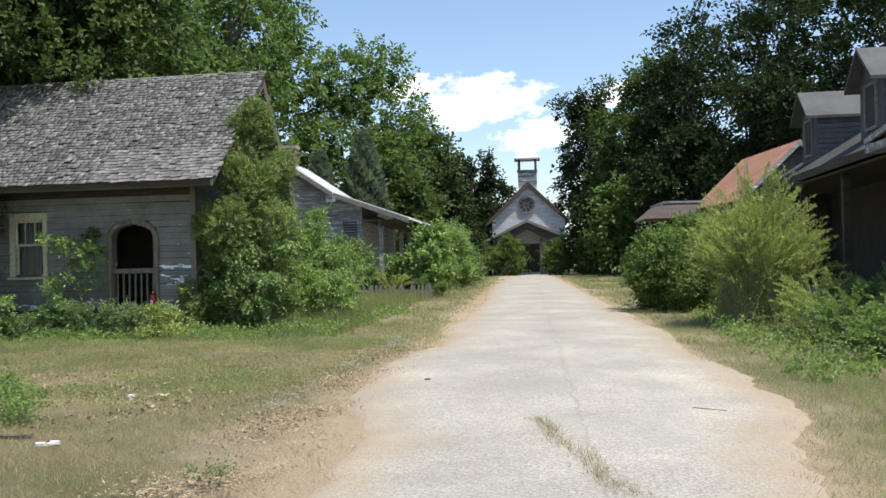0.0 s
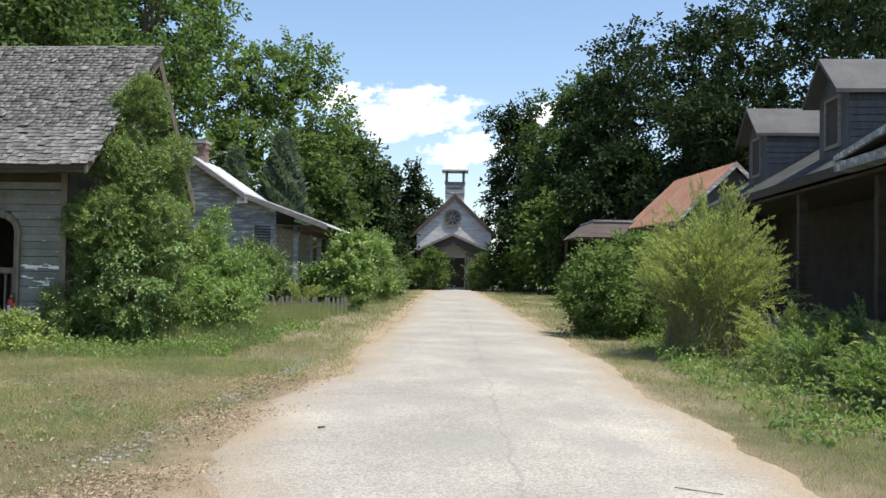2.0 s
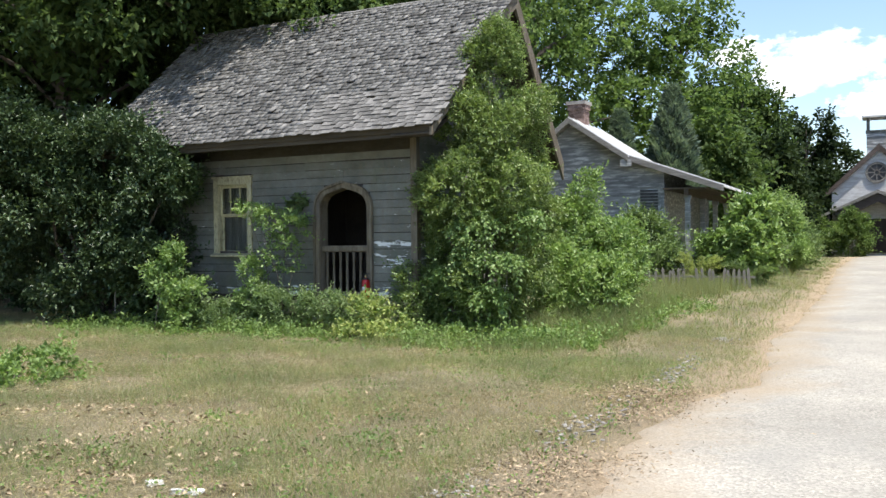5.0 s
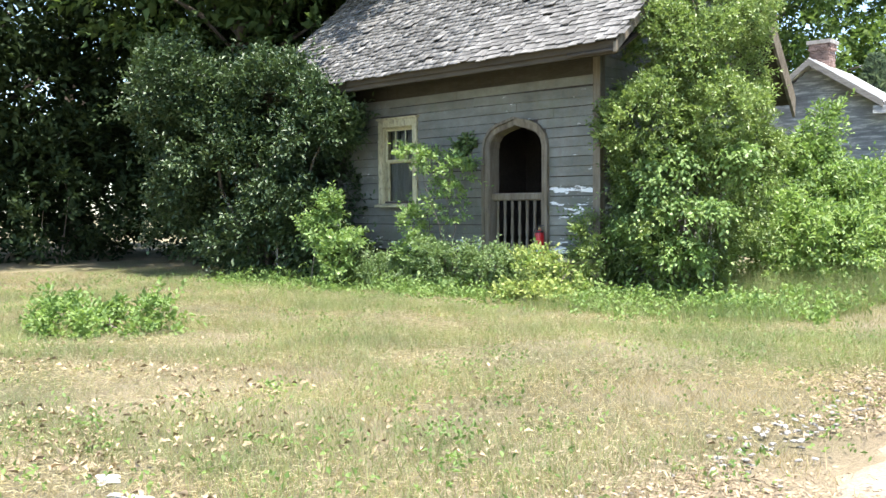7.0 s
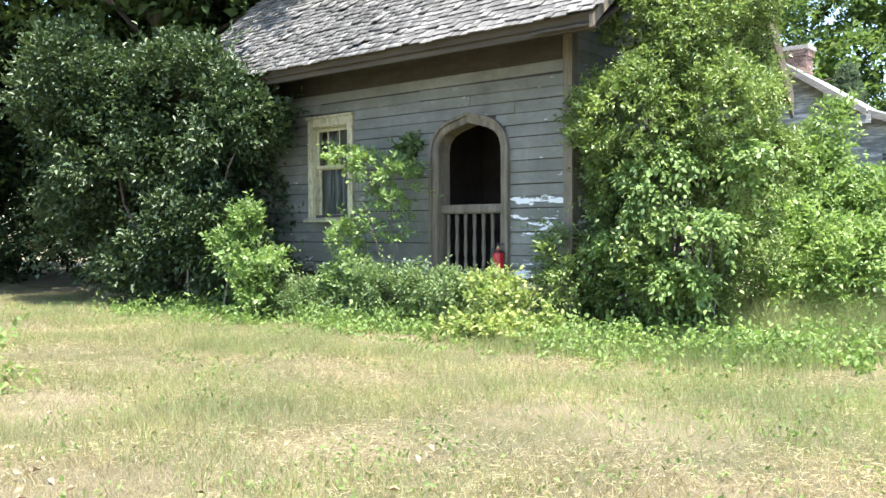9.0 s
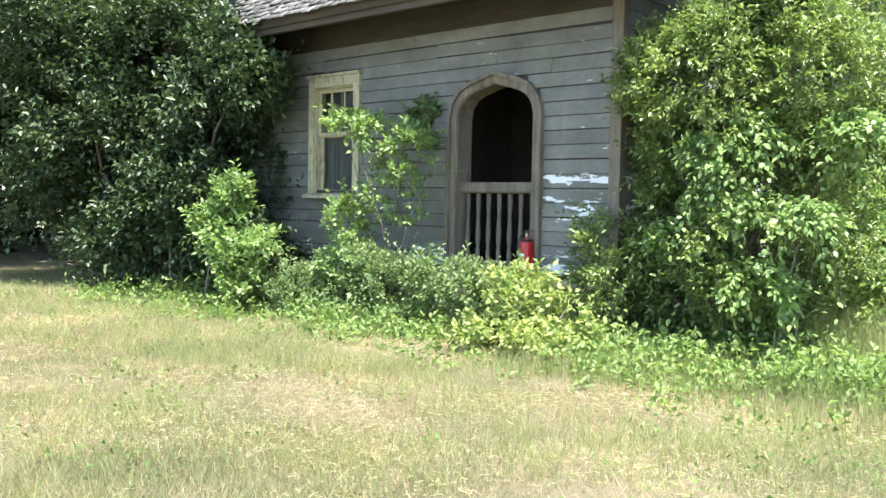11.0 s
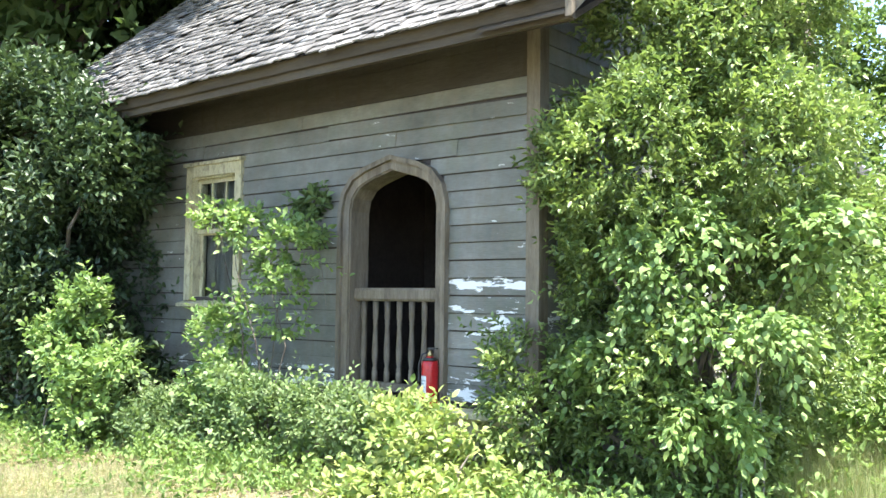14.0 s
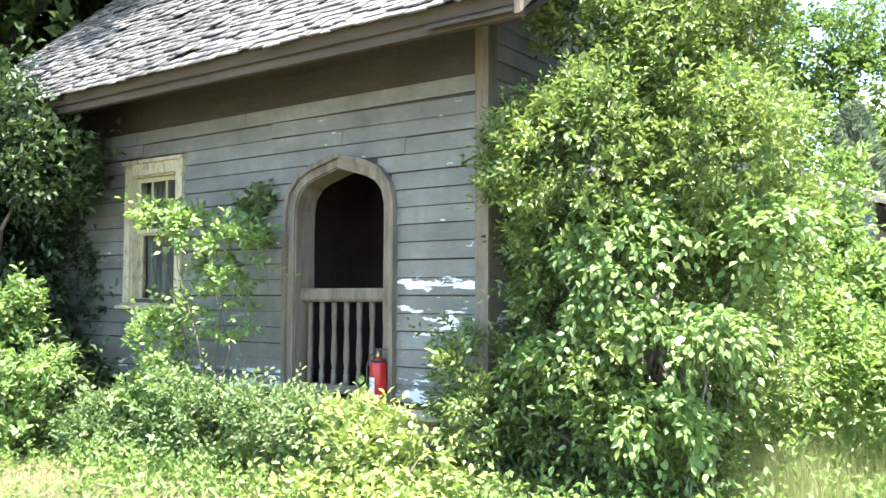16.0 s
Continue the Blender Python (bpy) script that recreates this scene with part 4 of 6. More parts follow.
def tree(x, y, h, r, mat, seed, label, count=700, per=12, leaf=0.3, z0=None, n=14, group="trees round the village"):
    """A tapered trunk with limbs into a lumpy, gappy crown."""
    rng = np.random.default_rng(seed)
    z0 = h * 0.22 if z0 is None else z0
    ob = thing("tree", (x, y, G0), label, "tree", group)
    blobs = crown_blobs(rng, h, z0, r, n)
    bm = bmesh.new()
    lean = rng.normal(size=2) * 0.03 * h
    spine = [Vector((lean[0] * f * f, lean[1] * f * f, h * 0.9 * f - 0.2 * (f == 0))) for f in (0, 0.08, 0.25, 0.45, 0.65, 0.85, 1)]
    tr = 0.018 * h + 0.05
    tube(bm, spine, [tr * k for k in (1.5, 1.05, 0.9, 0.7, 0.45, 0.22, 0.08)], 9)
    for b in blobs[:-1]:
        f = max(0.15, min(0.85, (b[2] - 0.25 * math.hypot(b[0], b[1]) - 1) / (h * 0.9)))
        s = Vector((lean[0] * f * f, lean[1] * f * f, h * 0.9 * f))
        e = Vector(b[:3])
        tube(bm, [s, s.lerp(e, 0.5) + Vector((0, 0, 0.1 * (e - s).length)), e], [tr * 0.35, tr * 0.22, tr * 0.07], 6)
    part("trunk", bm, BARK, ob, local=True)
    at, along = shoots(rng, blobs, count, per, leaf * 3.2, r * 0.55, -0.55, 0.35, 0.2)
    part("crown", leaf_mesh("crown", at, along, leaf, leaf * 0.62, rng, mat), mat, ob, local=True)
    return ob


# ---- far houses ----
def frame_box(bm, x0, x1, z0, z1, w, y0, y1):
    return strip(bm, [(x0 + w, z0 + w), (x0 + w, z1 - w), (x1 - w, z1 - w), (x1 - w, z0 + w), (x0 + w, z0 + w)], [(x0, z0), (x0, z1), (x1, z1), (x1, z0), (x0, z0)], y0, y1)


def porch_house():
    """Tin-roofed house with a side porch, its gable to the lawn."""
    h = thing("porch_house", (-1.9, 18, G0), "faded pale clapboard house with a bright tin roof and side porch", "house", rz=4)
    E0, K, A, P = -2.6, (1.5, 4.45), (-0.65, 5.9), (4.7, 3.3)       # wall end, kink, ridge, porch eave (local x, z)
    L, M = 10.0, 4.2        # porch and main block
    FX = 2.65               # the front wall reaches under the porch roof
    bm = prism(bmesh.new(), [(E0, 0), (FX, 0), (FX, 3.82), (K[0], 4.25), (A[0], 5.7), (E0, 4.2)], 0, M, "y")
    wall = part("wall", bm, PALE_SIDING, h, "faded blue-white clapboard wall", local=True)

    def runs(z):
        if z < 3.82:
            return [(E0, FX)]
        right = K[0] + (FX - K[0]) * (4.25 - z) / 0.43 if z < 4.25 else A[0] + (K[0] - A[0]) * (5.7 - z) / 1.45
        return [(E0 if z < 4.2 else A[0] + (E0 - A[0]) * (5.7 - z) / 1.5, right)]
    part("siding", siding(bmesh.new(), runs, 0.3, 5.7, 0.15), PALE_SIDING, wall, local=True)
    t = 0.07
    pts = [A, K, P]
    for i, (a, b) in enumerate(((pts[0], pts[1]), (pts[1], pts[2]))):
        y0, end = (-0.5, M + 0.3) if i == 0 else (-0.35, L + 0.3)
        n = 9 if i == 0 else 20
        roof = part("roof", prism(bmesh.new(), [a, b, (b[0], b[1] - t), (a[0], a[1] - t)], y0, end, "y"), TIN, h, "bright tin roof" if i == 0 else "tin porch roof", local=True)
        for k in range(n):
            y = y0 + (end - y0) * k / n
            part("seam", prism(bmesh.new(), [(a[0], a[1] + 0.03), (b[0], b[1] + 0.03), b, a], y, y + 0.03, "y"), TIN, roof, local=True)
        part("bargeboard", prism(bmesh.new(), [(a[0], a[1] - 0.02), (b[0], b[1] - 0.02), (b[0], b[1] - 0.22), (a[0], a[1] - 0.22)], y0 - 0.03, y0 + 0.02, "y"), WOOD_GREY, h, local=True)
    part("roof", prism(bmesh.new(), [A, (E0 - 0.4, 4.0), (E0 - 0.4, 3.93), (A[0], A[1] - t)], -0.5, M + 0.3, "y"), TIN, h, local=True)
    part("bargeboard", prism(bmesh.new(), [(A[0], A[1] - 0.02), (E0 - 0.4, 3.98), (E0 - 0.4, 3.78), (A[0], A[1] - 0.22)], -0.53, -0.48, "y"), WOOD_GREY, h, local=True)
    part("eave_return", box(bmesh.new(), K[0] - 0.28, K[0] + 0.1, -0.5, -0.42, K[1] - 0.4, K[1] - 0.16), PALE_SIDING, h, "boxed white eave return", local=True)
    part("rear_wall", box(bmesh.new(), FX - 0.15, FX, M, L, 0, 3.6), PALE_SIDING, h, local=True)
    part("porch_soffit", box(bmesh.new(), FX + 0.01, P[0] - 0.6, -0.3, L, 3.2, 3.25), SOFFIT, h, local=True)
    part("porch_beam", box(bmesh.new(), 3.38, 3.53, -0.3, L, 2.98, 3.2), SOFFIT, h, local=True)
    part("porch_floor", box(bmesh.new(), FX + 0.01, 3.75, -0.3, L, 0.3, 0.42), WOOD_GREY, h, local=True)
    bm = bmesh.new()
    box(bm, -0.09, 0.09, -0.09, 0.09, 0.42, 2.98), box(bm, -0.13, 0.13, -0.13, 0.13, 0.42, 0.6), box(bm, -0.12, 0.12, -0.12, 0.12, 2.84, 2.98)
    post = part("porch_post", bm, PALE_SIDING, h, "peeling white square post", local=True)
    post.location = (3.46, 0.0, 0)
    for y in (3.2, 6.4, 9.6):
        q = part("porch_post", post.data, PALE_SIDING, h, "peeling white square post", local=True)
        q.location = (3.46, y, 0)
    w = part("window", frame_box(bmesh.new(), 1.72, 2.55, 1.6, 3.4, 0.1, -0.06, 0.02), PALE_SIDING, h, "shuttered gable window", local=True)
    for k in range(14):
        part("louvre", box(bmesh.new(), 1.82, 2.45, -0.05, -0.026, 1.72 + k * 0.11, 1.79 + k * 0.11), BLUE_GREY, w, local=True)
    ch = thing("chimney", (-2.75, 19.2, 4.0), "old brick chimney with a stepped cap beside the tin roof", "chimney")
    bm = bmesh.new()
    rng = np.random.default_rng(4)
    zz = -0.6
    part("core", box(bmesh.new(), -0.26, 0.26, -0.26, 0.26, -0.6, 2.6), BRICK, ch, local=True)
    while zz < 2.5:
        for s in range(4):
            for k in range(3):
                a = -0.29 + k * 0.19 + (0.05 if int(zz * 12) % 2 else 0)
                m = Matrix.Rotation(s * math.pi / 2, 4, "Z")
                box(bm, a, a + 0.18, -0.3 - (0.05 if zz > 2.3 else 0), -0.25, zz, zz + 0.07, m)
        zz += 0.083
    part("brickwork", bm, BRICK, ch, local=True)["kind"] = "stuff"
    part("cap", box(bmesh.new(), -0.38, 0.38, -0.38, 0.38, 2.5, 2.62), CONCRETE, ch, local=True)
    # pickets before the porch
    f = thing("picket_fence", (2.4, 14.6, ground_z(2.4, 14.6)), "low broken picket fence, bleached grey-white, in tall grass", "fence")
    bm = prism(bmesh.new(), [(-0.04, 0), (0.04, 0), (0.04, 0.55), (0, 0.62), (-0.04, 0.55)], -0.01, 0.01, "y")
    one = part("picket", bm, PALE_BARK, f, local=True)
    one.location.x = -1.6
    for k in range(1, 24):
        if k in (5, 11, 12, 17):
            continue
        p = part("picket", one.data, PALE_BARK, f, local=True)
        p.location, p.rotation_euler = (-1.6 + k * 0.15, rng.normal() * 0.01, rng.normal() * 0.03 - 0.03), (0, rng.normal() * 0.06, 0)
    part("rail", box(bmesh.new(), -1.7, 2.0, 0.012, 0.04, 0.3, 0.36), PALE_BARK, f, local=True)


porch_house()


def church():
    c = thing("church", (5.4, 57, G0), "small abandoned white clapboard church with a belfry and round window", "church", rz=3)
    W, ez, az, L = 3.05, 4.75, 7.75, 12
    bm = prism(bmesh.new(), [(-W, 0), (W, 0), (W, ez), (0, az - 0.15), (-W, ez)], 0, L, "y")
    wall = part("wall", bm, WHITE_SIDING, c, "peeling white clapboard gable wall", local=True)

    def runs(z):
        f = 1 if z < ez else (az - 0.15 - z) / (az - 0.15 - ez)
        return [(-W * f, W * f)]
    part("siding", siding(bmesh.new(), runs, 0.2, az - 0.4, 0.16), WHITE_SIDING, wall, local=True)
    for s in (-1, 1):
        a, b = (0, az + 0.1), (s * 3.45, ez - 0.2)
        part("roof", prism(bmesh.new(), [a, b, (b[0], b[1] - 0.14), (0, a[1] - 0.16)], -0.2, L + 0.4, "y"), BROWN_SIDING, c, "dark weathered roof", local=True)
        part("bargeboard", prism(bmesh.new(), [(0, az + 0.06), (b[0], b[1] - 0.04), (b[0], b[1] - 0.38), (0, az - 0.36)], -0.26, -0.19, "y"), BROWN_SIDING, c, "dark bargeboard", local=True)
    ring = [(math.cos(a), math.sin(a)) for a in (2 * math.pi * k / 24 for k in range(25))]
    rose = part("rose_window", strip(bmesh.new(), [(-0.15 + x * 0.58, 5.85 + z * 0.58) for x, z in ring], [(-0.15 + x * 0.74, 5.85 + z * 0.74) for x, z in ring], -0.12, -0.02), WOOD_GREY, c, "round wheel window with spokes", local=True)
    bm = bmesh.new()
    for k in range(8):
        m = Matrix.Translation((-0.15, 0, 5.85)) @ Matrix.Rotation(k * math.pi / 4, 4, "Y")
        box(bm, -0.035, 0.035, -0.09, -0.04, 0.12, 0.6, m)
    strip(bm, [(-0.15 + x * 0.12, 5.85 + z * 0.12) for x, z in ring], [(-0.15 + x * 0.2, 5.85 + z * 0.2) for x, z in ring], -0.09, -0.04)
    part("spokes", bm, WOOD_GREY, rose, local=True)
    part("pane", prism(bmesh.new(), [(-0.15 + x * 0.58, 5.85 + z * 0.58) for x, z in ring[:-1]], -0.035, -0.028, "y"), BLUE_GREY, rose, local=True)
    # belfry
    bm = bmesh.new()
    box(bm, -0.78, 0.78, 0.3, 1.9, 6.6, 8.75)
    tower = part("belfry", bm, WHITE_SIDING, c, "square clapboard belfry", local=True)
    part("siding", moved(siding(bmesh.new(), lambda z: [(-0.8, 0.8)], 7.6, 8.75, 0.16), Matrix.Translation((0, 0.3, 0))), PALE_SIDING, tower, local=True)
    part("deck", box(bmesh.new(), -0.86, 0.86, 0.22, 1.98, 8.75, 8.85), WOOD_GREY, tower, local=True)
    for x in (-0.7, 0.7):
        for y in (0.4, 1.8):
            part("belfry_post", box(bmesh.new(), x - 0.1, x + 0.1, y - 0.1, y + 0.1, 8.85, 9.75), WOOD_GREY, tower, local=True)
    bm = bmesh.new()
    ve = [bm.verts.new((x, 1.1 + y, 9.75)) for x, y in ((-1.08, -1.08), (1.08, -1.08), (1.08, 1.08), (-1.08, 1.08))]
    vu = [bm.verts.new((x, 1.1 + y, 9.87)) for x, y in ((-1.08, -1.08), (1.08, -1.08), (1.08, 1.08), (-1.08, 1.08))]
    vt = [bm.verts.new((x, 1.1 + y, 10.6)) for x, y in ((-0.3, -0.3), (0.3, -0.3), (0.3, 0.3), (-0.3, 0.3))]
    bm.faces.new(ve[::-1]), bm.faces.new(vt)
    for lo, hi in ((ve, vu), (vu, vt)):
        for k in range(4):
            bm.faces.new((lo[k], lo[(k + 1) % 4], hi[(k + 1) % 4], hi[k]))
    part("belfry_roof", bm, TIN, tower, "pale rusted hipped cap", local=True)
    # porch
    pz, pe = 4.55, 2.85
    for s in (-1, 1):
        part("porch_roof", prism(bmesh.new(), [(-0.1, pz), (s * 3.75, pe), (s * 3.75, pe - 0.12), (-0.1, pz - 0.14)], -1.7, -0.02, "y"), BROWN_SIDING, c, "low weathered porch roof", local=True)
        part("porch_bargeboard", prism(bmesh.new(), [(-0.1, pz + 0.02), (s * 3.75, pe + 0.02), (s * 3.75, pe - 0.16), (-0.1, pz - 0.2)], -1.78, -1.7, "y"), WOOD_GREY, c, local=True)
    part("porch_gable", prism(bmesh.new(), [(-0.1, pz - 0.2), (2.6, 3.05), (2.6, 2.75), (1.9, 2.75), (-0.1, 3.75), (-1.9, 2.75), (-2.8, 2.75), (-2.8, 3.05)], -1.66, -1.58, "y"), BROWN_SIDING, c, "boarded porch gable", local=True)
    for x in (-3.2, -1.3, 1.05, 3.2):
        part("porch_post", box(bmesh.new(), x - 0.08, x + 0.08, -1.62, -1.46, 0, 3.0), BROWN_SIDING, c, local=True)
    part("door", box(bmesh.new(), -0.9, 0.9, -0.06, -0.026, 0.2, 2.6), SHADE_BOARDS, c, "dark double door", local=True)


church()


def dormer_house():
    """Long low house with a deep dark porch, two gabled dormers and a portico."""
    h = thing("dormer_house", (17.5, 2, G0), "weathered grey house with deep porch, gabled dormers and felt roof", "house")
    y0, y1, ex, ez, rx, rz = -11.0, 12.2, 15.9, 3.62, 20.0, 6.1
    s = (rz - ez) / (rx - ex)
    # Wall colour carries the shade of the deep porch.
    part("wall", box(bmesh.new(), 18.0, 23.8, y0 + 0.3, y1 - 0.3, -0.1, 3.7), SHADE_BOARDS, h, "boarded wall darkened for the shade of the porch")
    for yy, yb in ((y0 + 0.3, y0 + 0.42), (y1 - 0.42, y1 - 0.3)):
        part("gable_wall", prism(bmesh.new(), [(16.3, 3.75), (23.8, 3.75), (rx, rz - 0.15)], yy, yb, "y"), PALE_SIDING, h)
    roof = part("roof", prism(bmesh.new(), [(ex, ez), (rx, rz), (rx, rz - 0.14), (ex, ez - 0.1)], y0, y1, "y"), ROOF_DARK, h, "dark felt-shingled roof")
    part("roof", prism(bmesh.new(), [(rx, rz), (25, ez), (25, ez - 0.1), (rx, rz - 0.14)], y0, y1, "y"), ROOF_DARK, h)
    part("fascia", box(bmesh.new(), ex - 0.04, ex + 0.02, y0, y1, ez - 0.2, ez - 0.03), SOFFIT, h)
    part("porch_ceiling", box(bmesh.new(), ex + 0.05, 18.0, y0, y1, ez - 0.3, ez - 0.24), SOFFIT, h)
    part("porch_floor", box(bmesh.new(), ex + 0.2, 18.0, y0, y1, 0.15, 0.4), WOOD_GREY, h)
    # Added panel: hides the view through the porch behind painted shade.
    part("added_porch_blocker", box(bmesh.new(), 16.35, 18.0, y1 - 0.5, y1 - 0.4, 0.4, ez - 0.3), SHADE_BOARDS, h, "added dark panel that closes off the porch end")
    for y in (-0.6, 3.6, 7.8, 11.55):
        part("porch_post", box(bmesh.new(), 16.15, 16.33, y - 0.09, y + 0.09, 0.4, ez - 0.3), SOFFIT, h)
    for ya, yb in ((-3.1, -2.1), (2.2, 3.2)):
        d = part("door", box(bmesh.new(), 17.95, 18.0, ya, yb, 0.4, 2.5), SHADE_BOARDS, h, "dark panelled door")
        part("door_frame", moved(frame_box(bmesh.new(), ya - 0.1, yb + 0.1, 0.3, 2.6, 0.1, -0.06, 0.0), Matrix.Translation((18.0, 0, 0)) @ Matrix(((0, 1, 0, 0), (1, 0, 0, 0), (0, 0, 1, 0), (0, 0, 0, 1)))), TAN_WALL, d)
    # dormers
    for yc in (3.2, 9.1):
        hw, de, dr, fx = 0.85, 5.5, 6.22, 16.75
        base = ez + (fx - ex) * s
        bm = prism(bmesh.new(), [(yc - hw, base - 0.3), (yc + hw, base - 0.3), (yc + hw, de), (yc, dr - 0.1), (yc - hw, de)], fx, 20.5, "x")
        dm = part("dormer", bm, BLUE_GREY, h, "small gabled clapboard dormer")
        for side in (-1, 1):
            z = base
            while z < de - 0.05:
                part("clapboard", box(bmesh.new(), fx, 20.2, yc + side * hw - (0.025 if side < 0 else 0), yc + side * hw + (0.025 if side > 0 else 0), z, z + 0.13), BLUE_GREY, dm)
                z += 0.15
        for side in (-1, 1):
            part("dormer_roof", prism(bmesh.new(), [(yc, dr), (yc + side * (hw + 0.2), de - 0.12), (yc + side * (hw + 0.2), de - 0.2), (yc, dr - 0.1)], fx - 0.32, 20.6, "x"), ROOF_GREY, dm, "grey felt roof")
        part("window_frame", moved(frame_box(bmesh.new(), yc - 0.45, yc + 0.45, base + 0.15, de - 0.1, 0.08, -0.05, 0.0), Matrix.Translation((fx, 0, 0)) @ Matrix(((0, 1, 0, 0), (1, 0, 0, 0), (0, 0, 1, 0), (0, 0, 0, 1)))), WOOD_GREY, dm)
        part("pane", box(bmesh.new(), fx - 0.02, fx - 0.012, yc - 0.38, yc + 0.38, base + 0.2, de - 0.15), SHADE_BOARDS, dm)
    # portico
    px, ya, yb, yc = 15.6, -8.6, -0.5, -4.55
    part("portico_roof", prism(bmesh.new(), [(yc, 4.14), (yb + 0.3, 3.7), (yb + 0.3, 3.62), (yc, 4.04)], px, 18.5, "x"), ROOF_DARK, h)
    part("portico_roof", prism(bmesh.new(), [(yc, 4.14), (ya - 0.3, 3.7), (ya - 0.3, 3.62), (yc, 4.04)], px, 18.5, "x"), ROOF_DARK, h)
    part("pediment", prism(bmesh.new(), [(yc, 3.98), (yb + 0.1, 3.58), (ya - 0.1, 3.58)], px + 0.25, px + 0.33, "x"), BROWN_SIDING, h, "dark boarded pediment")
    for a, b in (((yc, 4.12), (yb + 0.3, 3.68)), ((yc, 4.12), (ya - 0.3, 3.68))):
        part("rake_board", prism(bmesh.new(), [a, b, (b[0], b[1] - 0.1), (a[0], a[1] - 0.13)], px - 0.04, px + 0.02, "x"), PALE_SIDING, h)
    part("entablature", box(bmesh.new(), px - 0.02, px + 0.3, ya - 0.3, yb + 0.3, 3.4, 3.56), PALE_SIDING, h, "pale peeling beam")
    for y in (yb - 2.1, ya + 2.1):
        bm = bmesh.new()
        lathe(bm, [(0.17, 0.3), (0.17, 0.42), (0.13, 0.46), (0.12, 1.4), (0.1, 3.25), (0.16, 3.3), (0.16, 3.4)], (px + 0.2, y, 0), 16)
        part("column", bm, BLUE_GREY, h, "pale blue-grey round column")
    part("portico_floor", box(bmesh.new(), px, ex + 0.2, ya - 0.2, yb + 0.2, -0.1, 0.32), WOOD_GREY, h)


dormer_house()


def rust_barn():
    b = thing("rust_roofed_house", (18.6, 28, G0), "weathered house with an orange rusted tin roof", "house", rz=8)
    # local: ridge along y, near gable at -4.2
    y0, y1 = -4.0, 4.4
    part("wall", prism(bmesh.new(), [(-1.7, 0), (3.2, 0), (3.2, 4.2), (0.75, 6.4), (-1.7, 4.1)], y0 + 0.4, y1 - 0.4, "y"), BLUE_GREY, b, "blue-grey board gable wall", local=True)
    part("siding", moved(siding(bmesh.new(), lambda z: [(-1.7, 3.2)] if z < 4.1 else [(-1.7 + (z - 4.1) / 0.94, 3.2 - (z - 4.1) / 0.94)], 0.2, 6.2, 0.16), Matrix.Translation((0, y0 + 0.4, 0))), BLUE_GREY, b, local=True)
    for pts in (((0.75, 6.62), (-2.05, 3.95)), ((0.75, 6.62), (3.6, 3.95))):
        a, c = pts
        r = part("roof", prism(bmesh.new(), [a, c, (c[0], c[1] - 0.06), (a[0], a[1] - 0.06)], y0, y1, "y"), RUST, b, "orange rusted tin roof", local=True)
        for k in range(15):
            y = y0 + (y1 - y0) * k / 15
            part("seam", prism(bmesh.new(), [(a[0], a[1] + 0.03), (c[0], c[1] + 0.03), c, a], y, y + 0.035, "y"), RUST, r, local=True)
        part("bargeboard", prism(bmesh.new(), [(a[0], a[1] - 0.02), (c[0], c[1] - 0.02), (c[0], c[1] - 0.22), (a[0], a[1] - 0.24)], y0 - 0.03, y0 + 0.02, "y"), PALE_SIDING, b, local=True)
    s = thing("porch_shelter", (15.6, 33.5, G0), "low weathered porch with a flat tin-edged roof", "porch", rz=4)
    bm = bmesh.new()
    lo = [bm.verts.new(v) for v in ((-2.4, -2.6, 3.45), (3.0, -2.6, 3.45), (3.0, 3.0, 3.45), (-2.4, 3.0, 3.45))]
    hi = [bm.verts.new(v) for v in ((-1.4, -2.2, 4.3), (2.6, -2.2, 4.3), (2.6, 2.6, 4.3), (-1.4, 2.6, 4.3))]
    bm.faces.new(lo[::-1]), bm.faces.new(hi)
    for k in range(4):
        bm.faces.new((lo[k], lo[(k + 1) % 4], hi[(k + 1) % 4], hi[k]))
    part("roof", bm, BROWN_SIDING, s, local=True)
    part("roof_edge", box(bmesh.new(), -1.45, 2.65, -2.28, 2.65, 4.26, 4.38), PALE_SIDING, s, local=True)
    for x in (-2.2, 0.3, 2.8):
        for y in (-2.4, 2.8):
            part("post", box(bmesh.new(), x - 0.07, x + 0.07, y - 0.07, y + 0.07, 0, 3.45), BROWN_SIDING, s, local=True)
    part("back_wall", box(bmesh.new(), 0.9, 1.0, -2.3, 2.7, 0, 3.45), BROWN_SIDING, s, local=True)


rust_barn()


# ---- shrubs and trees ----
bush("corner_bush", 2.4, 0.6, [(0.0, 0.0, 1.3, 0.95, 1.0, 0.9), (-0.1, -0.4, 2.2, 0.72, 0.8, 0.8), (0.45, 0.1, 2.4, 0.72, 0.9, 0.8), (0.0, 0.0, 3.3, 0.72, 0.8, 0.75), (0.3, 0.3, 3.5, 0.65, 0.8, 0.8), (0.1, 0.3, 4.3, 0.5, 0.6, 0.6), (0.15, 0.4, 4.85, 0.3, 0.35, 0.4), (-0.75, -0.8, 0.75, 0.42, 0.4, 0.6), (-0.42, -0.72, 1.5, 0.28, 0.3, 0.7), (-0.1, -0.5, 0.5, 0.85, 0.6, 0.45), (0.85, 0.3, 1.8, 0.45, 0.6, 0.6)],
     6000, 13, (0.058, 0.028), LEAF_BUSH, "tall glossy green bush crowding the cottage corner", seed=21, clump=0.075, stem=0.03, lumps=0.75, gap=-0.15)
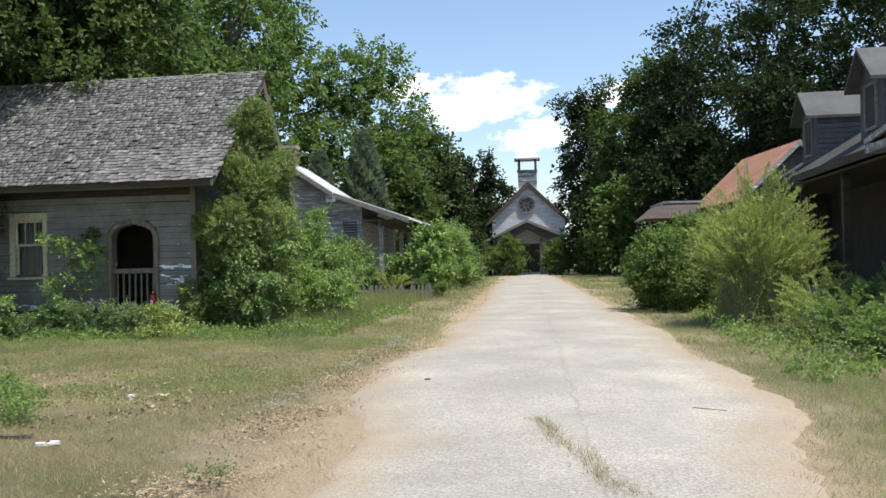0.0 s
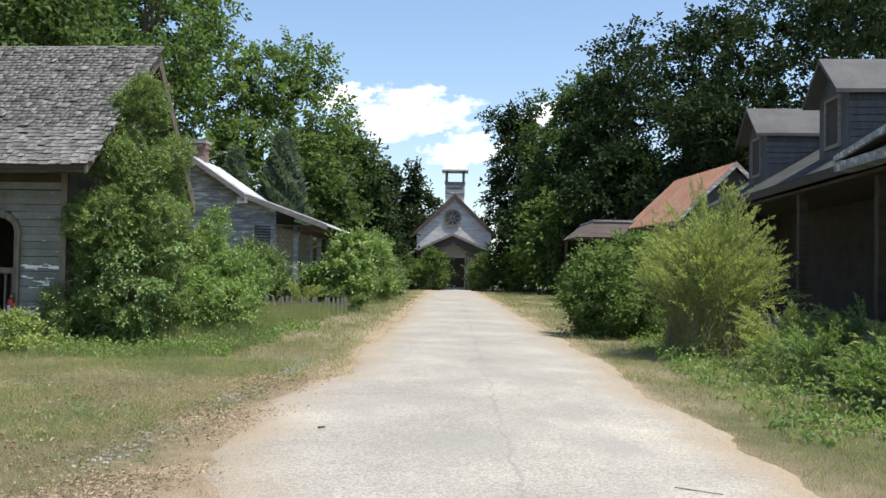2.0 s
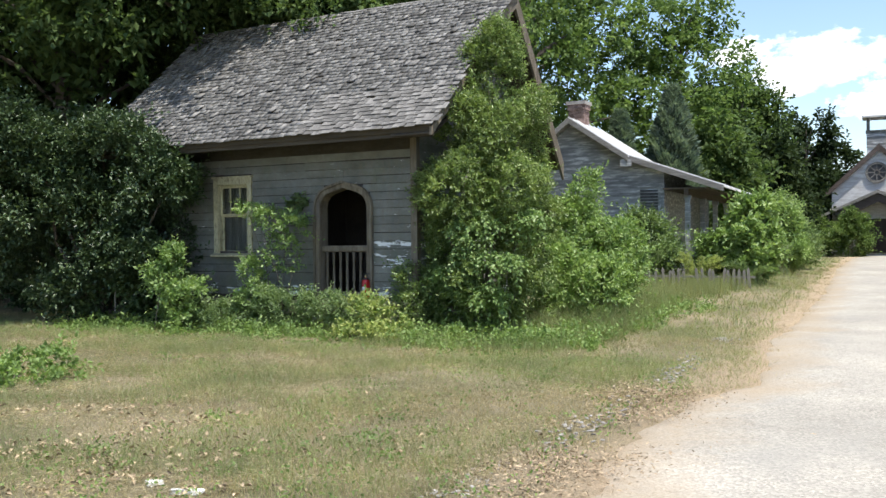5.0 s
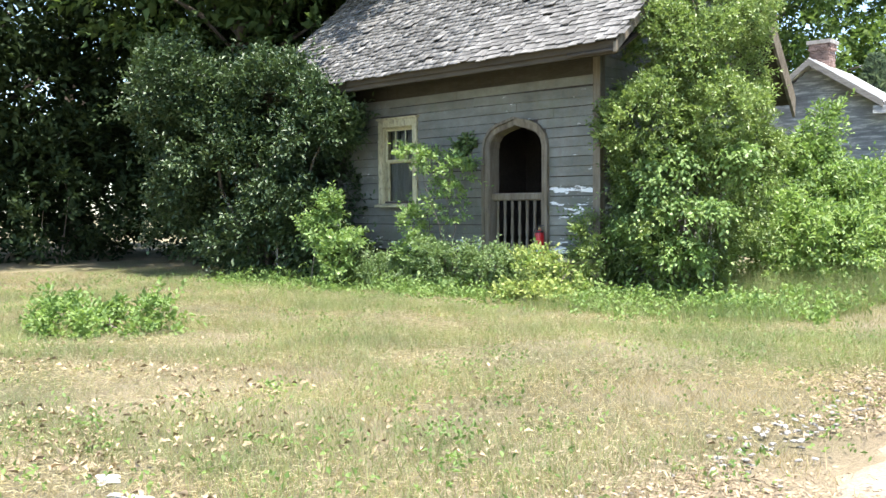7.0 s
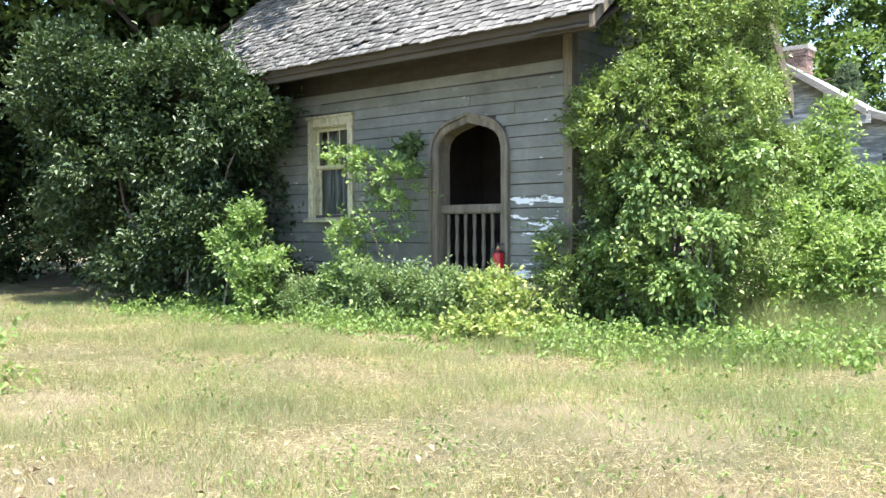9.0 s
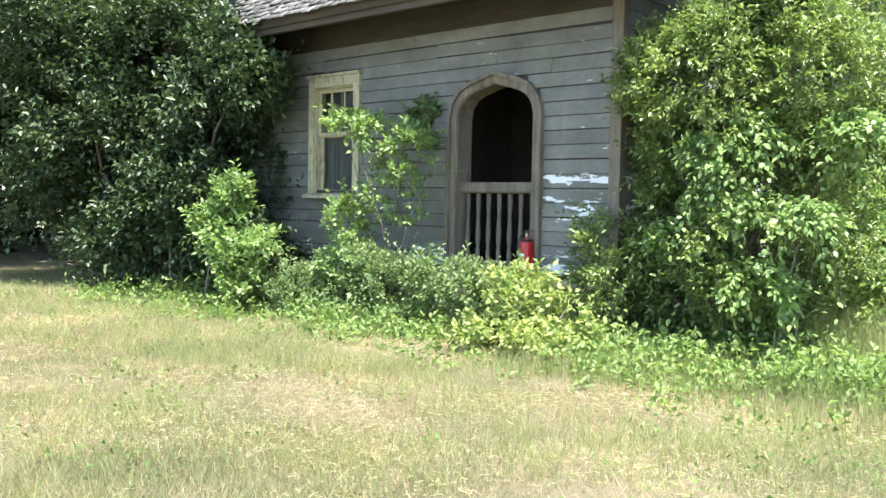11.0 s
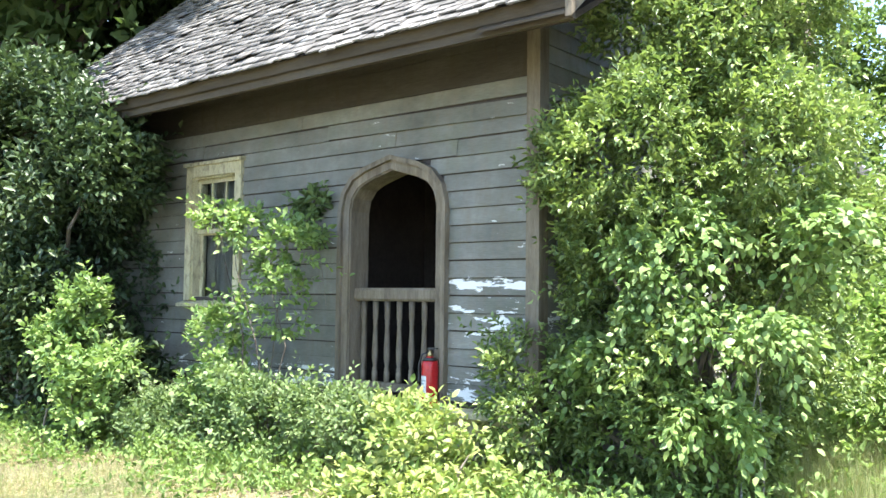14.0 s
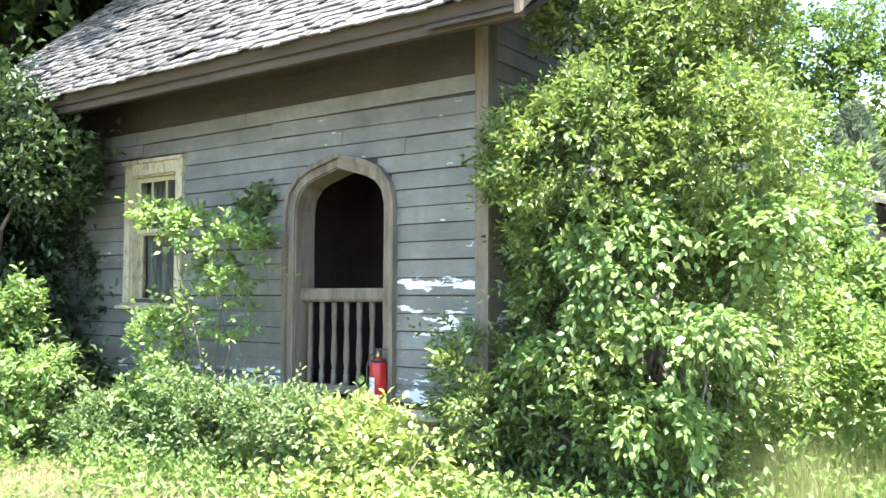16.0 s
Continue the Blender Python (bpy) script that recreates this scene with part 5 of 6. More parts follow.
bush("vine_shrub", 2.6, 0.15, [(0, -0.45, 1.8, 0.38, 0.22, 0.45), (0.5, -0.45, 1.3, 0.42, 0.2, 0.14), (1.0, -0.2, 1.75, 0.3, 0.25, 0.3), (0.25, -0.5, 0.72, 0.42, 0.25, 0.16), (-0.35, -0.5, 1.0, 0.3, 0.2, 0.18)],
     430, 12, (0.062, 0.038), LEAF_LIME, "light green broad-leaved vine hanging over a bush", seed=22, clump=0.1, stem=0.012, lumps=0.4, up=0.1, droop=0.7, fine=True)
bush("side_bush", 2.9, 3.6, [(0, 0, 0.8, 1.0, 1.1, 0.7), (0.5, -1.2, 0.75, 0.8, 0.9, 0.6), (0.7, -0.2, 1.3, 0.6, 0.7, 0.5), (-0.3, 0.3, 1.6, 0.7, 0.8, 0.6), (0.1, 1.4, 0.9, 0.8, 0.9, 0.6), (-0.5, 1.3, 1.8, 0.5, 0.6, 0.5), (0.1, 0.5, 2.4, 0.35, 0.35, 0.5)],
     2000, 12, (0.085, 0.044), LEAF_LIME, "lime-green bush beside the cottage gable", seed=23, clump=0.12)
bush("window_shrub", -1.1, -0.62, [(0.1, 0.1, 1.45, 0.3, 0.22, 0.36), (0.25, 0.1, 1.85, 0.3, 0.2, 0.2), (-0.55, 0.0, 2.1, 0.35, 0.18, 0.13), (-0.1, 0.0, 2.0, 0.25, 0.2, 0.14), (-0.5, -0.1, 0.95, 0.24, 0.22, 0.3), (-0.35, -0.1, 0.55, 0.4, 0.3, 0.35)],
     330, 11, (0.062, 0.036), LEAF_LIME, "leggy light green shrub under the cottage window", seed=24, clump=0.07, stem=0.009, bark=BARK, lumps=0.3, fine=True)
bush("wall_vine", -1.05, -0.08, [(0, 0, 2.3, 0.17, 0.05, 0.16), (0.08, 0, 2.05, 0.1, 0.05, 0.16)], 34, 9, (0.08, 0.05), LEAF_MID, "small green vine clinging to the clapboards", "vine", seed=25, clump=0.045, stem=0.005, lumps=0.25)
bush("yellow_shrub", 1.35, -1.15, [(-0.1, 0.1, 0.42, 0.3, 0.28, 0.2), (0.2, 0.1, 0.3, 0.3, 0.28, 0.22), (-0.45, 0.3, 0.45, 0.32, 0.25, 0.14), (0.2, -0.3, 0.1, 0.3, 0.24, 0.1), (-0.35, -0.2, 0.1, 0.25, 0.2, 0.1)],
     330, 11, (0.065, 0.034), LEAF_YELLOW, "yellowing low shrub below the doorway", seed=26, clump=0.07, lumps=0.35, fine=True)
bush("low_shrub", -0.6, -0.75, [(0, 0, 0.35, 0.7, 0.35, 0.36), (0.55, 0.05, 0.42, 0.5, 0.3, 0.3), (1.1, 0.05, 0.4, 0.35, 0.3, 0.25), (-0.7, 0.05, 0.35, 0.5, 0.35, 0.35), (-1.5, 0.0, 0.22, 0.6, 0.4, 0.25), (-2.4, -0.1, 0.18, 0.6, 0.4, 0.25)],
     1300, 12, (0.05, 0.026), LEAF_MID, "low tangled green shrub along the cottage wall", seed=27, clump=0.08, lumps=0.35, fine=True)
bush("dark_holly", -5.4, -0.7, [(0, 0.3, 1.1, 1.7, 1.0, 1.1), (1.1, 0.2, 1.3, 1.1, 0.8, 0.9), (1.5, -0.2, 2.5, 0.75, 0.65, 0.6), (1.3, -0.2, 3.15, 0.65, 0.55, 0.45), (0.5, -0.2, 3.1, 1.0, 1.0, 0.75), (-0.9, -0.3, 2.6, 1.4, 1.25, 1.0), (0.3, -0.45, 2.1, 1.0, 0.8, 0.6), (-1.7, -0.5, 3.5, 1.1, 1.0, 0.75), (-0.3, -0.1, 3.6, 0.9, 0.8, 0.6), (-2.2, -0.3, 1.4, 1.1, 0.9, 1.1), (1.4, 0.1, 0.6, 0.8, 0.6, 0.6)],
     5200, 12, (0.095, 0.054), LEAF_DARK, "large dark glossy holly beside the cottage", seed=28, clump=0.15, stem=0.05, lumps=1.1, gap=0.1, bark=BARK)
bush("pale_shoots", -3.0, -1.3, [(0, 0, 0.95, 0.4, 0.25, 0.25), (0.05, 0.1, 1.3, 0.24, 0.2, 0.2), (-0.45, -0.05, 1.05, 0.3, 0.2, 0.16), (0.55, 0.0, 0.85, 0.3, 0.2, 0.14), (0.2, -0.05, 0.45, 0.35, 0.2, 0.25)],
     290, 11, (0.075, 0.042), LEAF_LIME, "light green shoots growing before a dark holly", seed=29, clump=0.08, stem=0.012, lumps=0.35, fine=True)
bush("round_bush", 12.7, 6.6, [(0, 0, 1.1, 1.25, 1.4, 1.1), (0.5, 0.5, 1.8, 1.2, 1.2, 0.8), (-0.3, -0.6, 0.7, 1.1, 0.9, 0.7)],
     1900, 12, (0.1, 0.06), LEAF_TREE_LIGHT, "dense dark green roadside bush", seed=30, clump=0.14, lumps=0.8, gap=-0.25)
whip_bush("willow_bush", 13.75, 1.2, 420, 1.65, 3.2, 1.6, 120, (0.08, 0.015), LEAF_WILLOW, "feathery yellow-green willow bush by the verge", 31, r0=0.005, root=0.9)
for i, (x, y, k) in enumerate(((14.4, -1.2, 1.15), (15.4, -2.2, 1.3), (14.3, -3.4, 1.0), (15.3, -4.6, 1.2), (14.6, -5.6, 1.0), (15.0, -7.6, 1.05))):
    whip_bush("verge_bush", x, y, 90, 1.15, k, 0.45 * k, 85, (0.075, 0.018), LEAF_WILLOW if i % 3 == 0 else LEAF_LIME, "low green roadside bush with narrow leaves", 32 + i, group="low bushes along the right verge", r0=0.007, root=0.6)
for i, (x, y, k) in enumerate(((4.0, 15.6, 0.9), (2.4, 15.7, 1.1), (0.9, 15.6, 1.0), (3.6, 18.0, 1.2), (3.3, 20.4, 1.2), (3.6, 23.5, 1.3), (1.6, 11.0, 0.9))):
    whip_bush("tall_weed", x, y, 60, 0.95, k, 0.35 * k, 60, (0.1, 0.022), LEAF_WILLOW if i % 3 == 1 else LEAF_MID, "tall fuzzy green weeds before the porch house", 300 + i, "weeds", "tall weeds in the far yard", 0.006, 0.7)
bush("lime_bush", 3.7, 17.2, [(0, 0, 1.1, 0.8, 0.9, 0.9), (0.1, 0.2, 1.9, 0.6, 0.6, 0.6), (0.3, 0.3, 2.4, 0.4, 0.4, 0.4)], 600, 12, (0.17, 0.1), LEAF_LIME, "bright lime-green bush by the porch house", seed=40, clump=0.16)
for i, (x, y, s) in enumerate(((-1.4, 15.9, 0.6), (0.5, 16.8, 0.95), (3.5, 25.5, 1.05), (3.0, 30.0, 1.15), (1.9, 36.0, 1.4), (0.7, 12.0, 0.6), (2.7, 17.3, 0.6))):
    bush("yard_bush", x, y, [(0, 0, 0.7 * s, 0.8 * s, 0.9 * s, 0.65 * s), (0.35 * s, 0.3, 1.5 * s, 0.45 * s, 0.6 * s, 0.6 * s), (-0.45 * s, 0.1, 1.7 * s, 0.4 * s, 0.45 * s, 0.65 * s), (0.75 * s, -0.2, 0.8 * s, 0.4 * s, 0.5 * s, 0.5 * s), (0.05 * s, 0.2, 2.2 * s, 0.28 * s, 0.3 * s, 0.5 * s)],
         620, 12, (0.13, 0.07), LEAF_MID if i % 2 else LEAF_LIME, "overgrown green bush before the porch house", seed=41 + i, clump=0.2, group="overgrown bushes in the far yard", up=0.9, gap=0.0, lumps=0.8)
for i, (x, y, s) in enumerate(((3.9, 53.6, 1.25), (7.9, 54.2, 1.05), (1.6, 55, 1.1), (9.8, 55, 1.3), (10.8, 52, 1.5))):
    bush("church_bush", x, y, [(0, 0, 0.8 * s, 0.8 * s, 0.8 * s, 0.75 * s), (0.25 * s, 0.2, 1.6 * s, 0.5 * s, 0.6 * s, 0.6 * s), (-0.4 * s, 0, 1.45 * s, 0.4 * s, 0.5 * s, 0.5 * s), (0.1 * s, 0, 2.2 * s, 0.3 * s, 0.3 * s, 0.35 * s)],
         420, 12, (0.19, 0.1), LEAF_TREE_LIGHT, "dark green bush before the church porch", seed=51 + i, clump=0.25, group="bushes before the church")
bush("lawn_shrub", 4.1, -10.5, [(0, 0, 0.15, 0.45, 0.4, 0.2), (-0.3, 0.2, 0.25, 0.3, 0.3, 0.2)], 190, 11, (0.042, 0.025), WEED, "low patch of leafy weeds on the lawn", seed=61, clump=0.07, lumps=0.3)
bush("lawn_shrub", 7.3, -12.75, [(0, 0, 0.05, 0.12, 0.1, 0.09)], 34, 10, (0.03, 0.014), LEAF_MID, "small weed tuft at the road edge", seed=62, clump=0.06, lumps=0.2)
bush("lawn_shrub", -0.1, -6.3, [(0, 0, 0.15, 0.6, 0.5, 0.2), (-0.6, -0.2, 0.14, 0.5, 0.4, 0.18)], 170, 12, (0.07, 0.042), WEED, "low patch of leafy weeds on the lawn", seed=60, clump=0.08, lumps=0.3)

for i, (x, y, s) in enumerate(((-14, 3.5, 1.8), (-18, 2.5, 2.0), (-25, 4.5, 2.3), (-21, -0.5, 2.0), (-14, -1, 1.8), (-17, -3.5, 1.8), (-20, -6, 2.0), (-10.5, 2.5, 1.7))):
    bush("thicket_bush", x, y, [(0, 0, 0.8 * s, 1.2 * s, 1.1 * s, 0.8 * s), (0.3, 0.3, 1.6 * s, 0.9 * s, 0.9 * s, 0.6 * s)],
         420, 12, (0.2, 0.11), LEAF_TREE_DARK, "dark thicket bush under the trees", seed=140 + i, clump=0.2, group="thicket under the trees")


def dead_stem(label, pts, r, x, y):
    ob = thing("dead_stem", (x, y, G0), label, "stem")
    part("shaft", tube(bmesh.new(), pts, [r * (1 - 0.65 * k / (len(pts) - 1)) for k in range(len(pts))], 7), PALE_BARK, ob, local=True)
    side = Vector(pts[-2])
    part("twig", tube(bmesh.new(), [side, side + Vector((0.1, -0.05, 0.16)), side + Vector((0.13, -0.08, 0.33))], [r * 0.4, r * 0.3, r * 0.15], 6), PALE_BARK, ob, local=True)


dead_stem("bleached dead stem standing before the dark holly", [(0, 0, -0.05), (0.04, -0.02, 0.9), (-0.02, 0.02, 1.7), (0.05, 0.0, 2.3)], 0.02, -4.75, -1.0)
dead_stem("pale bare stem under the corner bush", [(0, 0, -0.05), (0.06, 0.0, 0.5), (0.16, 0.02, 1.05)], 0.010, 3.0, -0.05)
dead_stem("pale bare stem under the corner bush", [(0, 0, -0.05), (0.03, 0.0, 0.5), (-0.05, 0.05, 1.0)], 0.009, 3.1, 0.1)
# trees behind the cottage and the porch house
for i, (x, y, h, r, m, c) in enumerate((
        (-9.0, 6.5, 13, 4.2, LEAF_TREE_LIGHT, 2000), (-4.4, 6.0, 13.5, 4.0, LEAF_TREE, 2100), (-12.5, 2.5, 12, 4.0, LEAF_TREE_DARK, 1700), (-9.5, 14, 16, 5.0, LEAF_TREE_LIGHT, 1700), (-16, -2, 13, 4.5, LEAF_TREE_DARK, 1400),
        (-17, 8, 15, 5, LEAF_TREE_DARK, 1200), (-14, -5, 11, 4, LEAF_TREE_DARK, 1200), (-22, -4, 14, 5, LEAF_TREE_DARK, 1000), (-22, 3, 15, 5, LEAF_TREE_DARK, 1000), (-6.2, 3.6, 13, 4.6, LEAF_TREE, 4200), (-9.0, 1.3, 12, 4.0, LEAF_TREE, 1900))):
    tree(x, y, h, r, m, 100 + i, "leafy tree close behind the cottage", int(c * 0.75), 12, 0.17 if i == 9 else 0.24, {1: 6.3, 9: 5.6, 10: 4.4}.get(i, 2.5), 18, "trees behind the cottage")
for i, (x, y, h, r, m) in enumerate((
        (-11.5, 35, 21, 6.5, LEAF_TREE_LIGHT), (-13, 24, 18, 6, LEAF_TREE), (-5.5, 44, 17, 5.0, LEAF_TREE_LIGHT), (-14, 42, 22, 7, LEAF_TREE), (-3.2, 52, 12.5, 3.6, LEAF_TREE), (0.2, 60, 10.5, 3.4, LEAF_TREE_DARK),
        (-7.5, 62, 14, 5, LEAF_TREE_DARK), (-22, 30, 20, 7, LEAF_TREE_DARK), (-2.5, 40, 7.5, 2.6, LEAF_TREE), (-0.6, 46, 7, 2.5, LEAF_TREE_DARK), (-22, 52, 20, 7, LEAF_TREE_DARK))):
    tree(x, y, h, r, m, 200 + i, "tall green tree behind the porch house", 950, 12, 0.36, h * 0.12)
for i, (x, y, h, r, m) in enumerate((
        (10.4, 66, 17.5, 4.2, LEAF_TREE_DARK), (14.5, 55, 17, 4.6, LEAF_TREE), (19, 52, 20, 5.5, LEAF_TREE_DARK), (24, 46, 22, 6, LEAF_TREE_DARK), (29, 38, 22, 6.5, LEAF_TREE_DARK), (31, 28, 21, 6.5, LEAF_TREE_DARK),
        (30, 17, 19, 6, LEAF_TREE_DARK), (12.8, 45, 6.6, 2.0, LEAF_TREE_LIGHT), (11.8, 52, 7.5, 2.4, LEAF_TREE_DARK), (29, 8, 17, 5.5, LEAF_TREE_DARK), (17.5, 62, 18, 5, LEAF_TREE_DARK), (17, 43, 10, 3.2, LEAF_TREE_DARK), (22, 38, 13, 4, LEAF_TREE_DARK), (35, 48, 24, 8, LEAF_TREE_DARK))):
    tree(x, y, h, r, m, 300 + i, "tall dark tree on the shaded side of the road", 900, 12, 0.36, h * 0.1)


def cedar(x, y, h, r, seed):
    rng = np.random.default_rng(seed)
    ob = thing("cedar_tree", (x, y, G0), "narrow blue-green cedar behind the porch house", "tree")
    part("trunk", tube(bmesh.new(), [(0, 0, -0.1), (0, 0, h * 0.5), (0, 0, h)], [0.16, 0.1, 0.02], 8), BARK, ob, local=True)
    n = 9000
    f = rng.uniform(0, 1, n) ** 0.8
    a = rng.uniform(0, 2 * math.pi, n)
    q = r * np.minimum(1, (1 - f) * 1.5) ** 0.7 * rng.uniform(0.6, 1.0, n) * (1 + 0.25 * np.sin(a * 5 + f * 30))
    at = np.stack([q * np.cos(a), q * np.sin(a), 1.0 + f * (h - 1.0)], 1)
    part("crown", leaf_mesh("crown", at, np.stack([np.cos(a), np.sin(a), np.full(n, 1.1)], 1) + rng.normal(size=(n, 3)) * 0.3, 0.34, 0.1, rng, NEEDLE), NEEDLE, ob, local=True)


cedar(-2.3, 31, 8.8, 1.4, 71)
cedar(-4.6, 30, 7.6, 1.0, 72)


# ---- grass, weeds and litter ----
def blade_field(name, label, mat, n, x0, x1, y0, y1, h, w, seed, keep, category="grass", lift=-0.01):
    """Single grass blades scattered where keep(x, y, r) says so."""
    rng = np.random.default_rng(seed)
    x, y = np.repeat(rng.uniform(x0, x1, n // 6), 6), np.repeat(rng.uniform(y0, y1, n // 6), 6)
    ok = keep(x, y, np.repeat(rng.uniform(0, 1, n // 6), 6))
    x, y = x[ok], y[ok]
    k = len(x)
    x, y = x + rng.normal(size=k) * (0.03 + h * 0.25), y + rng.normal(size=k) * (0.03 + h * 0.25)
    z = G0 + 0.035 * np.sin(x * 0.9 + 1) * np.cos(y * 0.7) + 0.02 * np.sin(2.3 * x + y * 1.9) + lift
    a, hh = rng.uniform(0, 2 * math.pi, k), h * rng.uniform(0.4, 1.4, k)
    lean = rng.normal(size=(k, 2)) * (0.6 if h < 0.2 else 0.28) * hh[:, None]
    side = np.stack([np.cos(a), np.sin(a), np.zeros(k)], 1) * (w / 2)
    b = np.stack([x, y, z], 1)
    mid = b + np.stack([lean[:, 0] * 0.35, lean[:, 1] * 0.35, hh * 0.6], 1)
    tip = b + np.stack([lean[:, 0], lean[:, 1], hh], 1)
    if h < 0.1:
        verts = np.stack([b - side, b + side, tip], 1).reshape(-1, 3)
        tris = np.arange(k * 3).reshape(-1, 3)
    else:
        verts = np.stack([b - side, b + side, mid + side * 0.5, mid - side * 0.5, tip], 1).reshape(-1, 3)
        base = np.arange(k)[:, None] * 5
        tris = np.concatenate([base + (0, 1, 2), base + (0, 2, 3), base + (3, 2, 4)], 1).reshape(-1, 3)
    return tagged(new(name, mesh_of(name, verts, tris, mat)), label, category, kind="stuff")


def off_road(x, y, margin=0.1):
    return (x < np.interp(y, ROAD_Y, ROAD_L) - margin) | (x > np.interp(y, ROAD_Y, ROAD_R) + margin)


def patchy(x, y, s, ph):
    return 0.5 + 0.25 * np.sin(x * s + ph) * np.cos(y * s * 1.3 - ph) + 0.25 * np.sin((x + y) * s * 0.63 + 2 * ph) * np.cos((x - y) * s * 1.9 + ph)


def lawn_edge(x, y):
    """Where the lawn stops short of the sandy strip beside the road."""
    return (x < 6.3 + 0.7 * patchy(x, y, 2.5, 0.3)) | (y > -4.5)


def yard(x, y):
    return ~((x > HX0) & (x < HX1) & (y > -0.05) & (y < HY1))


def green(x, y):
    """How green the lawn is: along the walls, left edge and far verge."""
    return np.clip(0.12 + 0.45 * (patchy(x, y, 0.5, 1.7) > 0.52) * (x > -1) + 0.65 * np.exp(-((y + 1.6) / 1.5) ** 2) + 0.5 * (y > 1) + 0.35 * (x > 4.2) * (y > -4) + 0.35 * (x > 12.3), 0, 1)


blade_field("dry_grass", "dry tan lawn grass", GRASS_DRY, 560000, -10, 7.6, -11.5, 1.5, 0.07, 0.0044, 81, lambda x, y, r: off_road(x, y) & lawn_edge(x, y) & yard(x, y) & (r < (0.25 + 0.75 * patchy(x, y, 0.9, 1.0)) * (1.15 - green(x, y)) * (1 - 0.5 * np.exp(-((x - 2.9) / 2.2) ** 2 - ((y + 9.0) / 1.6) ** 2))))
blade_field("green_grass", "thin green lawn grass", GRASS_GREEN, 460000, -10, 8.0, -11.5, 3.0, 0.075, 0.0038, 82, lambda x, y, r: off_road(x, y) & lawn_edge(x, y) & yard(x, y) & (r < green(x, y) * (0.3 + 0.7 * patchy(x, y, 1.1, 2.0))))
blade_field("corner_grass", "sparse dry grass on bare sandy soil", GRASS_DRY, 170000, 2.0, 8.2, -15, -11.4, 0.05, 0.003, 89, lambda x, y, r: off_road(x, y) & lawn_edge(x, y) & (r < 0.2 + 0.7 * patchy(x, y, 1.3, 0.5)))
blade_field("verge_grass", "mown green and tan verge grass", GRASS_GREEN, 110000, 0.5, 18, 1.5, 48, 0.14, 0.014, 83, lambda x, y, r: off_road(x, y, 0.3) & yard(x, y) & (r < 0.25 + 0.6 * patchy(x, y, 0.6, 0.4)))
blade_field("verge_dry_grass", "dry grass on the road verge", GRASS_DRY, 260000, 4.5, 17, -14, 48, 0.07, 0.006, 84, lambda x, y, r: off_road(x, y, 0.15 - 0.55 * patchy(x, y, 3.1, 0.2)) & (r < 0.25 + 0.5 * patchy(x, y, 0.8, 0.9)))
blade_field("right_grass", "green grass under the roadside bushes", GRASS_GREEN, 130000, 11.6, 17, -14, 3, 0.075, 0.006, 85, lambda x, y, r: off_road(x, y, 0.1) & (r < 0.45 + 0.5 * (x > 12.8)))
blade_field("tall_grass", "tall unmown grass before the porch house", GRASS_GREEN, 50000, -1, 4.6, 10.5, 32, 0.4, 0.008, 86, lambda x, y, r: r < 0.8 * (x < 4.6 - 0.03 * y))
blade_field("wall_weeds", "tall green weeds along the cottage wall", GRASS_GREEN, 60000, -5, 4.6, -2.0, 3.5, 0.22, 0.005, 87, lambda x, y, r: yard(x, y) & (r < 0.5 * (y < 0) * (y > -1.3) + 0.6 * (x > 1.6)))
blade_field("grass_tufts", "pale green taller grass tufts on the lawn", GRASS_GREEN, 200000, -6, 6.4, -9.5, -1.6, 0.125, 0.004, 78, lambda x, y, r: r < 0.55 * (patchy(x, y, 1.0, 2.6) > 0.53) + 0.7 * (np.abs(y + 2.9 - 0.25 * np.sin(x * 1.7)) < 0.45) * patchy(x, y, 2.2, 0.8))
blade_field("wispy_grass", "tall pale wispy grass beside the bush", GRASS_GREEN, 30000, 2.9, 5.2, 0.2, 9.5, 0.42, 0.004, 77, lambda x, y, r: r < 0.9 * (x < 4.8 - 0.1 * y))
blade_field("crack_grass", "strip of dry grass growing in a road crack", GRASS_DRY, 26000, 9.3, 10.7, -13.4, -10.7, 0.045, 0.004, 88, lambda x, y, r: np.abs(x - 9.6 - (-10.8 - y) * 0.29 - 0.04 * np.sin(y * 5)) < 0.07 * r, lift=0.075)


def weeds(name, label, n, x0, x1, y0, y1, size, seed, keep, mat=WEED):
    rng = np.random.default_rng(seed)
    x, y = rng.uniform(x0, x1, n), rng.uniform(y0, y1, n)
    ok = keep(x, y, rng.uniform(0, 1, n))
    x, y = x[ok], y[ok]
    per = 14
    at = np.repeat(np.stack([x, y, np.full(len(x), G0)], 1), per, 0)
    at = at + rng.normal(size=at.shape) * (0.07, 0.07, 0)
    at[:, 2] += rng.uniform(0.0, 1.0, len(at)) * np.repeat(rng.uniform(0.08, 1.0, len(x)), per) * size * 5
    along = rng.normal(size=at.shape) + (0, 0, 0.5)
    return tagged(new(name, leaf_mesh(name, at, along, size, size * 0.55, rng, mat)), label, "weeds", kind="stuff")


